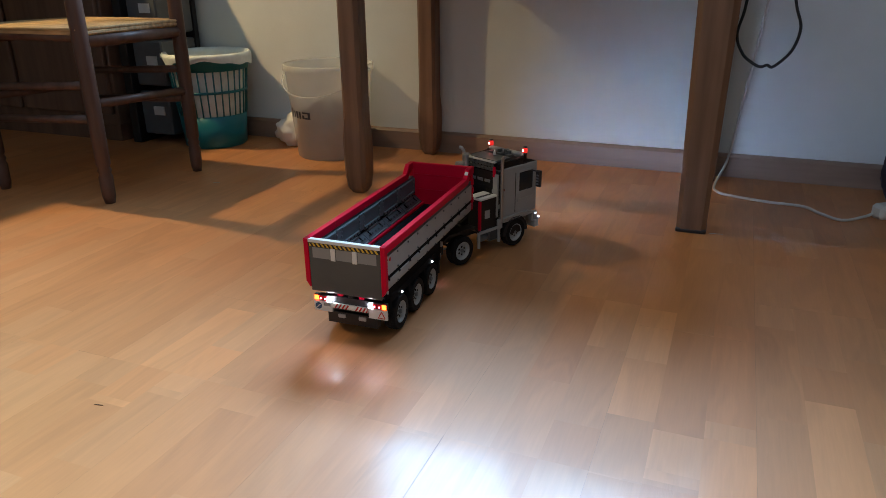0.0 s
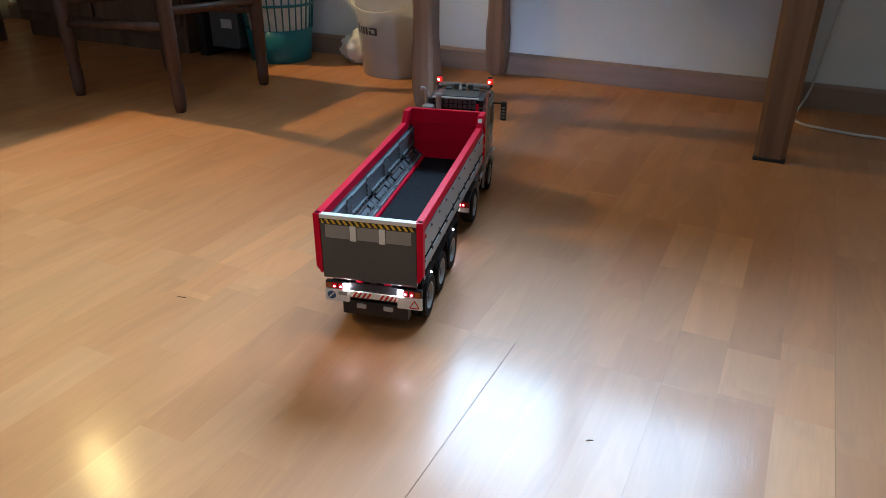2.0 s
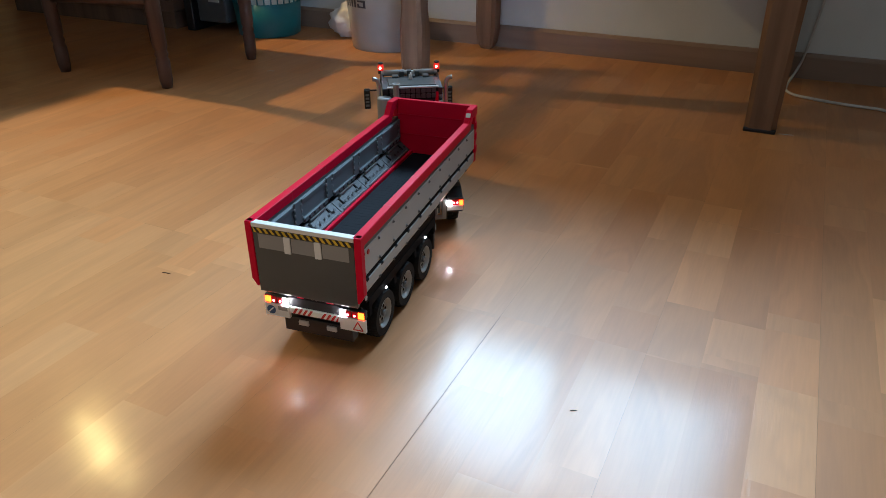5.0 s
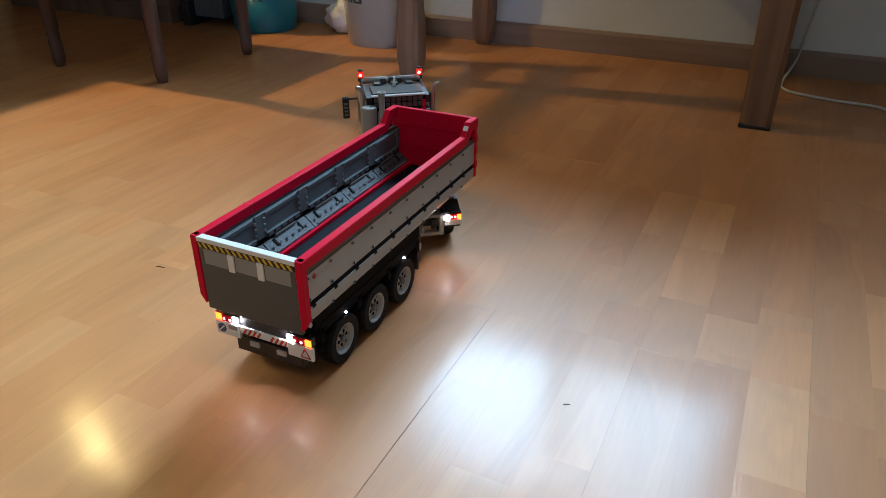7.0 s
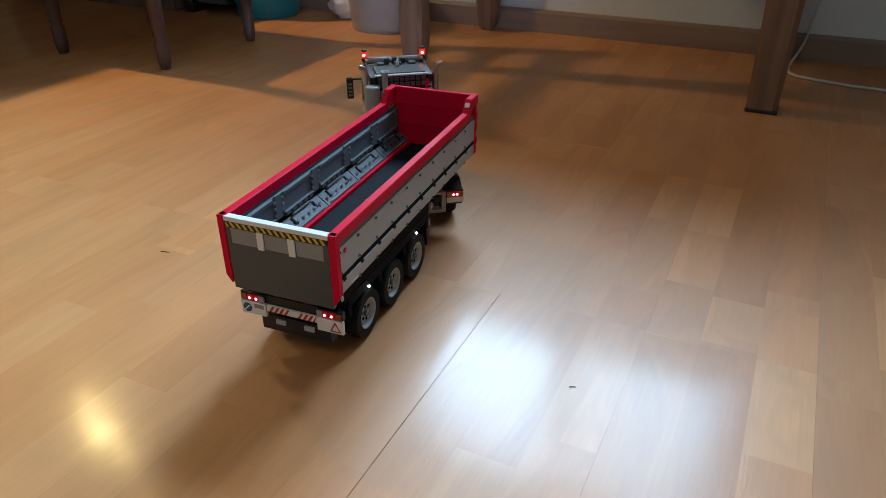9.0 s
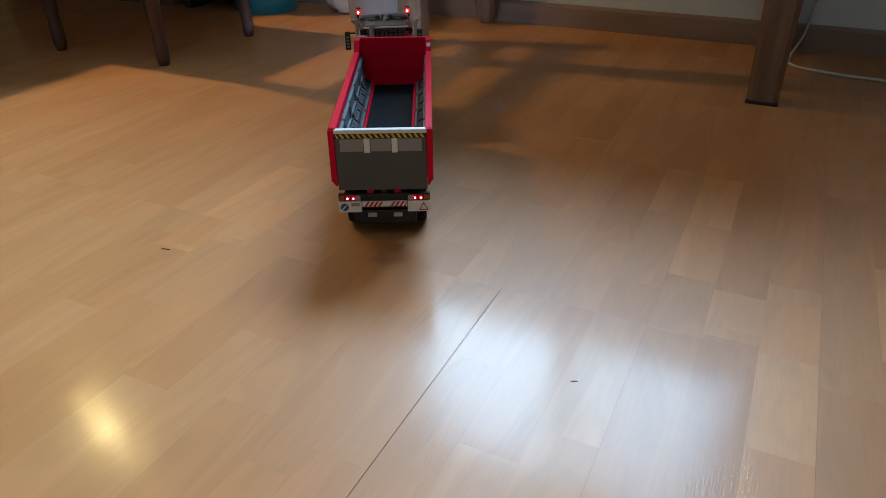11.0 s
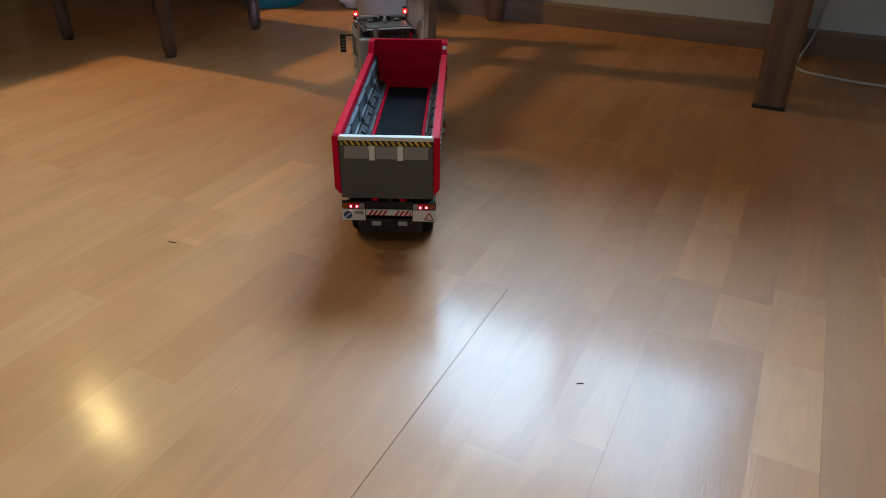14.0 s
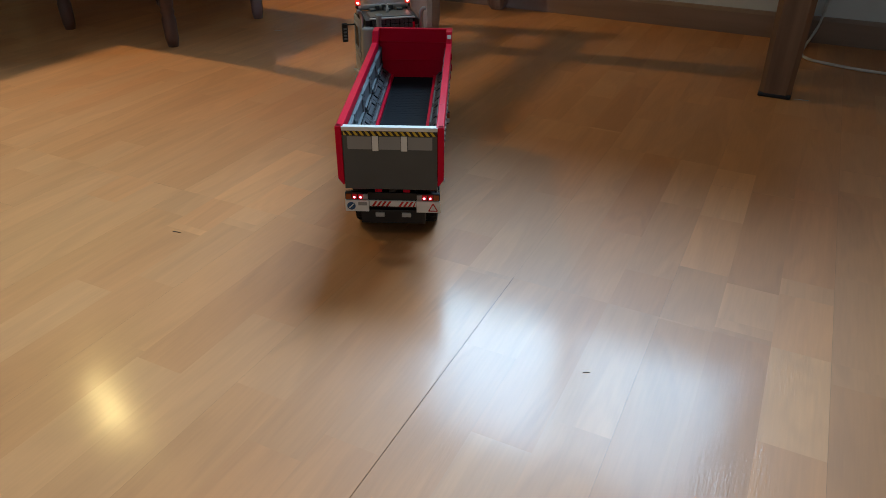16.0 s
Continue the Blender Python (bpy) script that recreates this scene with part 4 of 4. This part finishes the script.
    for s in (-1, 1):
        part("side_window", ubox(B(), *sorted((s * 6.55, s * 6.66)), 25.8, 31.4, 15.2, 20.4, 0.0), GLASS, cab)
        bm = B()
        for a, b, c, d in ((25.4, 31.8, 14.7, 15.2), (25.4, 31.8, 20.4, 20.9), (25.4, 25.8, 15.2, 20.4), (31.4, 31.8, 15.2, 20.4), (25.4, 31.8, 12.2, 13.1)):
            ubox(bm, *sorted((s * 6.6, s * 6.85)), a, b, c, d, 0.0003)
        part("window_frame", bm, LGREY, cab)
        part("cab_sill", ubox(B(), *sorted((s * 6.5, s * 7.3)), y0 + 0.8, y1 - 1.0, 7.9, 8.5), LGREY, cab)
        part("door_line", ubox(B(), *sorted((s * 6.58, s * 6.64)), 24.4, 24.6, 9.6, 20.6, 0.0), BLACK, cab)
        part("wheel_arch", prism(B(), [((fa + 4.9 * math.cos(a)) * U, (3.9 + 4.9 * math.sin(a)) * U) for a in [math.pi * i / 12 for i in range(13)]], "x", s * 6.5 * U, s * 7.3 * U), BLACK, cab)
        m = part("mirror", ubox(B(), *sorted((s * 8.7, s * 10.1)), 30.4, 31.2, 16.0, 20.6, 0.0012), BLACK, t, "tall black door mirror")
        part("mirror_arm", rod(B(), (s * 6.4 * U, 30.8 * U, 20.2 * U), (s * 9.2 * U, 30.8 * U, 20.2 * U), 0.0016), BLACK, m)
        part("mirror_glass", ubox(B(), *sorted((s * 8.9, s * 9.9)), 30.3, 30.4, 16.4, 20.2, 0.0), CHROME, m)
        h = part("headlight_housing", ubox(B(), *sorted((s * 4.4, s * 6.8)), yh - 1.6, yh - 1.0, 5.4, 7.8), LGREY, t)
        # shields added around the lamp; the long lower one keeps light off the floor
        for a, b, c, d, e in ((4.4, 6.8, 5.4, 6.0, 1.8), (4.4, 6.8, 7.3, 7.8, 0.6), (4.4, 4.75, 6.0, 7.3, 0.7), (6.45, 6.8, 6.0, 7.3, 0.7)):
            part("light_shield", ubox(B(), *sorted((s * a, s * b)), yh - 1.0, yh + e, c, d), LGREY, h)
        part("headlight", ubox(B(), *sorted((s * 4.8, s * 6.4)), yh - 0.98, yh - 0.8, 6.05, 7.25, 0.0), HEADLIGHT, h, "glowing cool white headlight")
        part("side_lamp", ubox(B(), *sorted((s * 6.8, s * 6.9)), yh - 0.5, yh + 0.1, 7.3, 7.8, 0.0), SIDE_LED, h)
        b = part("beacon_base", lathe(B(), [(0.005, 0), (0.005, 0.004), (0.0038, 0.006)], pose(s * 6.2 * U, 28.4 * U, 24.6 * U), 14), BLACK, t)
        part("beacon_lens", lathe(B(), [(0.0052, 0.006), (0.0054, 0.013), (0.004, 0.0165), (0.0015, 0.0175)], pose(s * 6.2 * U, 28.4 * U, 24.6 * U), 16), BEACON, b, "glowing red beacon lens")
        part("beacon_led", lathe(B(), [(0.0023, 0), (0.0022, 0.001), (0.001, 0.0016)], pose(s * 6.2 * U - 0.001, 28.4 * U - 0.0049, 24.6 * U + 0.0105, 90), 10), BEACON_LED, b)
        part("bar_bracket", ubox(B(), *sorted((s * 5.6, s * 6.4)), 27.6, 29.0, 21.4, 24.6, 0.0006), BLACK, t)
    bar = part("light_bar", rod(B(), (-6.2 * U, 28.0 * U, 24.7 * U), (6.2 * U, 28.0 * U, 24.7 * U), 0.0042, 12), RIM, t)
    for x in (0,):
        part("bar_clip", ubox(B(), x - 0.5, x + 0.5, 27.3, 28.7, 23.6, 25.3, 0.0005), DGREY, bar)
    # roof fittings seen from behind: two tubes with dark clamps, a pale middle stud, ladder-like bits
    for s in (-1, 1):
        part("bar_sleeve", rod(B(), (s * 1.0 * U, 28.0 * U, 24.75 * U), (s * 5.6 * U, 28.0 * U, 24.75 * U), 0.0055, 12), TGREY, bar)
        part("bar_clamp", ubox(B(), *sorted((s * 1.2, s * 2.2)), 26.6, 28.6, 23.2, 25.3, 0.0006), DGREY, bar)
        part("beacon_cap", lathe(B(), [(0.0046, 0.0165), (0.0046, 0.0185), (0.003, 0.0195)], pose(s * 6.2 * U, 28.4 * U, 24.6 * U), 14), BLACK, bar)
        part("roof_strut", rod(B(), (s * 5.9 * U, 20 * U, 23.6 * U), (s * 6.2 * U, 27.6 * U, 24.4 * U), 0.0026, 8), BLACK, bar)
        part("mirror_grid", ubox(B(), *sorted((s * 8.8, s * 10.0)), 30.15, 30.3, 16.2, 20.4, 0.0), BLACK, cab)
        for z in (16.9, 17.7, 18.5, 19.3):
            part("mirror_slot", ubox(B(), *sorted((s * 9.0, s * 9.8)), 30.1, 30.14, z - 0.22, z + 0.22, 0.0), MGREY, cab)
        part("turn_marker", lathe(B(), [(0.0026, 0), (0.0026, 0.002), (0.0012, 0.003)], pose(s * 7.05 * U, 19.4 * U, 17.0 * U, 90), 10), AMBER, cab)
        part("rear_column", ubox(B(), *sorted((s * 4.7, s * 6.3)), y0 - 0.4, y0 + 0.3, 9.6, 21.2, 0.0008), LGREY, cab)
        part("step_frame", ubox(B(), *sorted((s * 6.5, s * 7.3)), 17.4, 19.0, 6.6, 9.2, 0.0008), LGREY, t)
        part("fender_link", ubox(B(), *sorted((s * 6.7, s * 7.4)), 19.0, 29.6, 8.6, 9.3, 0.0008), LGREY, t)
        part("air_tank", lathe(B(), [(0.006, 0), (0.0075, 0.002), (0.0075, 0.03), (0.006, 0.032)], pose(s * 5.0 * U, 12.2 * U, 4.6 * U, -90, 0, 0), 14), MGREY, t)
        part("suspension_arm", rod(B(), (s * 3.8 * U, -3.4 * U, 5.2 * U), (s * 4.2 * U, 3.2 * U, 4.4 * U), 0.0024, 8), LGREY, t)
    part("roof_stud", lathe(B(), [(0.004, 0), (0.0022, 0.006), (0.0012, 0.011)], pose(0, 23.2 * U, 24.6 * U), 12), WHITE, cab)
    for x in (-2.6, 0, 2.6):
        part("rear_crossbar", ubox(B(), x - 1.0, x + 1.0, y0 - 0.35, y0 - 0.15, 18.6, 19.4, 0.0005), MGREY, cab)
    part("engine_cover", ubox(B(), -4.4, 4.4, y0 - 3.2, y0 - 0.4, 9.4, 12.0, 0.002), DGREY, t)
    for x in (-1.6, 1.6):
        part("air_hose", tube(B(), [(x * U, (y0 - 0.4) * U, 15.5 * U), (x * 1.2 * U, (y0 - 3) * U, 14.2 * U), (x * 0.8 * U, (y0 - 6) * U, 10.4 * U), (x * 0.6 * U, (y0 - 9) * U, 8.6 * U)], 0.0017, 8), BLACK, t)
    part("windscreen", ubox(B(), -5.8, 5.8, y1 - 0.55, y1 - 0.35, 14.5, 20.4, 0.0), GLASS, cab)
    bm = B()
    for z in (9, 10.2, 11.4, 12.6):
        ubox(bm, -4.6, 4.6, y1 - 0.6, y1 - 0.2, z, z + 0.8)
    part("front_grille", bm, DGREY, cab)
    part("bumper", ubox(B(), -7.0, 7.0, y1 - 1.2, y1 + 0.45, 3.4, 5.6, 0.001), LGREY, t)
    return t


trailer = tipper_trailer()
tractor = truck_tractor()


# ---- laminate boards ----
# paler strips of the boards: from y, to y, at x
PALE = [(0.75, 0.855, 0.13), (0.5, 0.86, 0.19), (0.64, 0.955, -0.63), (0.7, 0.83, -0.56), (0.86, 1.2, 0.19), (0.87, 1.22, 0.065), (0.78, 1.0, 0.32)]


def floor_boards():
    rnd = random.Random(4)
    x = -0.155 - 0.19 * 16
    row = 0
    while x < X1:
        y = Y0 - rnd.random() * 1.2
        if -0.7 < x < 0.3:
            y = 0.02 - 1.29 * 2 - 0.08 * (row % 3)
        while y < Y1:
            a, b = max(y, Y0), min(y + 1.29, Y1)
            xa, xb = max(x, X0), min(x + 0.19, X1)
            if b - a > 0.02 and xb - xa > 0.02:
                bm = B()
                g = 0.00012
                # the joint before the windows has opened a little
                gl, gr = [0.0004 if abs(v + 0.155) < 0.01 else g for v in (x, x + 0.19)]
                box(bm, xa + 0.0001, xb - 0.0001, a + 0.0001, b - 0.0001, -0.0119, -0.0008, slot=1)
                for k in range(3):
                    sa, sb = x + k * 0.19 / 3, x + (k + 1) * 0.19 / 3
                    sa, sb = max(sa, xa), min(sb, xb)
                    if sb - sa < 0.003:
                        continue
                    p = y - rnd.random() * 0.3
                    while p < b:
                        q = p + 0.16 + rnd.random() * 0.34
                        ya, yb = max(p, a + g), min(q, b - g)
                        cuts = [(ya, yb, 0)]
                        for pa, pb, px in PALE:
                            if sa < px < sb:
                                cuts = [c for lo, hi, d in cuts for c in ((lo, min(hi, pa), d), (max(lo, pa), min(hi, pb), 2), (max(lo, pb), hi, d))]
                        # the opened joint closes again under the truck's way
                        cuts = [c for lo, hi, d in cuts for c in ((lo, min(hi, 0.74), d, gl, gr), (max(lo, 0.74), hi, d, g, g))]
                        for lo, hi, d, el, er in cuts:
                            if hi - lo > 0.001:
                                pa, pb = sa + (el if k == 0 else 0), sb - (er if k == 2 else 0)
                                fc = bm.faces.new([bm.verts.new(v) for v in ((pa, lo, 0), (pb, lo, 0), (pb, hi, 0), (pa, hi, 0))])
                                fc.material_index = d
                        p = q
                part("floor_board", bm, [LAMINATE, SEAM, LAMINATE_PALE], floor)
            y += 1.29
        x += 0.19
        row += 1


floor_boards()


# ---- what moves ----
# seconds, place of the trailer's middle axle, heading of trailer and of tractor in degrees
DRIVE = [
    (0, -0.393, 1.064, 1.6, -25.3),
    (0.5, -0.393, 1.001, 6.7, -17.8),
    (1, -0.391, 0.937, 12.7, -9.5),
    (1.5, -0.375, 0.876, 12.4, 3.4),
    (2, -0.362, 0.808, 13.2, 13.5),
    (2.5, -0.344, 0.742, 9.9, 25.6),
    (3, -0.340, 0.715, 8.3, 28.8),
    (3.5, -0.339, 0.714, 8.4, 29.8),
    (4, -0.340, 0.716, 8.4, 29.2),
    (6.5, -0.333, 0.654, 2.3, 39.2),
    (7, -0.332, 0.634, 0.0, 38.1),
    (7.5, -0.334, 0.586, -9.1, 37.5),
    (8, -0.337, 0.572, -12.4, 37.9),
    (8.5, -0.333, 0.603, -5.1, 38.7),
    (9, -0.328, 0.654, 4.5, 37.8),
    (11.5, -0.435, 0.945, 28.4, 33.0),
    (12, -0.440, 0.956, 28.6, 33.0),
    (12.5, -0.439, 0.956, 28.1, 33.0),
    (13, -0.440, 0.958, 28.1, 33.0),
    (13.5, -0.429, 0.938, 27.5, 35.5),
    (14, -0.401, 0.882, 24.5, 41.7),
    (14.5, -0.400, 0.879, 24.2, 41.8),
    (15, -0.398, 0.877, 24.3, 42.4),
    (15.5, -0.398, 0.876, 24.4, 42.4),
    (16, -0.399, 0.877, 24.2, 42.4),
]
KINGPIN = 27.6 * U
ASIDE = 0.0015


def driven(t):
    """Trailer and tractor at t seconds, gliding between the rows of DRIVE."""
    i = max(k for k in range(len(DRIVE)) if DRIVE[k][0] <= t + 1e-6)
    if i == len(DRIVE) - 1:
        return DRIVE[i][1:]
    def slope(k, c):
        if k in (0, len(DRIVE) - 1):
            return 0.0
        a = (DRIVE[k][c] - DRIVE[k - 1][c]) / (DRIVE[k][0] - DRIVE[k - 1][0])
        b = (DRIVE[k + 1][c] - DRIVE[k][c]) / (DRIVE[k + 1][0] - DRIVE[k][0])
        return 0.0 if a * b <= 0 else 2 * a * b / (a + b)
    h = DRIVE[i + 1][0] - DRIVE[i][0]
    s = (t - DRIVE[i][0]) / h
    out = []
    for c in range(1, 5):
        p, q, m, n = DRIVE[i][c], DRIVE[i + 1][c], slope(i, c) * h, slope(i + 1, c) * h
        out.append((2 * s ** 3 - 3 * s ** 2 + 1) * p + (s ** 3 - 2 * s ** 2 + s) * m + (3 * s ** 2 - 2 * s ** 3) * q + (s ** 3 - s ** 2) * n)
    return out


def motions():
    times = [k / 10 for k in range(161)]
    rows = {"trailer": [], "tractor": []}
    rolled = {"trailer": [0.0], "tractor": [0.0]}
    last = {}
    for t in times:
        x, y, h, h2 = driven(t)
        x, y = x + ASIDE * math.cos(radians(h)), y + ASIDE * math.sin(radians(h))
        k = (x - math.sin(radians(h)) * KINGPIN, y + math.cos(radians(h)) * KINGPIN)
        for what, px, py, a in (("trailer", x, y, h), ("tractor", k[0], k[1], h2)):
            rows[what].append((t, pose(px, py, 0, 0, 0, a)))
            if what in last:
                d = (px - last[what][0]) * -math.sin(radians(a)) + (py - last[what][1]) * math.cos(radians(a))
                rolled[what].append(rolled[what][-1] + d)
            last[what] = (px, py)
    walk(trailer, rows["trailer"])
    walk(tractor, rows["tractor"])
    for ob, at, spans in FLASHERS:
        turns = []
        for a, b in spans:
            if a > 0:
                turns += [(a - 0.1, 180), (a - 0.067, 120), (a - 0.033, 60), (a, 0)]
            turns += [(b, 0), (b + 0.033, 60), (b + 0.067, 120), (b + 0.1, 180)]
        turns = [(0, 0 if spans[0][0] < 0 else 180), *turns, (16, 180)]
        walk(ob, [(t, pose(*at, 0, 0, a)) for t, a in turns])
    for w, x, y, side, what in WHEELS:
        turn = [-math.degrees(d / RW) for d in rolled[what]]
        walk(w, [(t, pose(x, y, RW, a * side, 0, 0 if side > 0 else 180)) for t, a in zip(times, turn)])


motions()
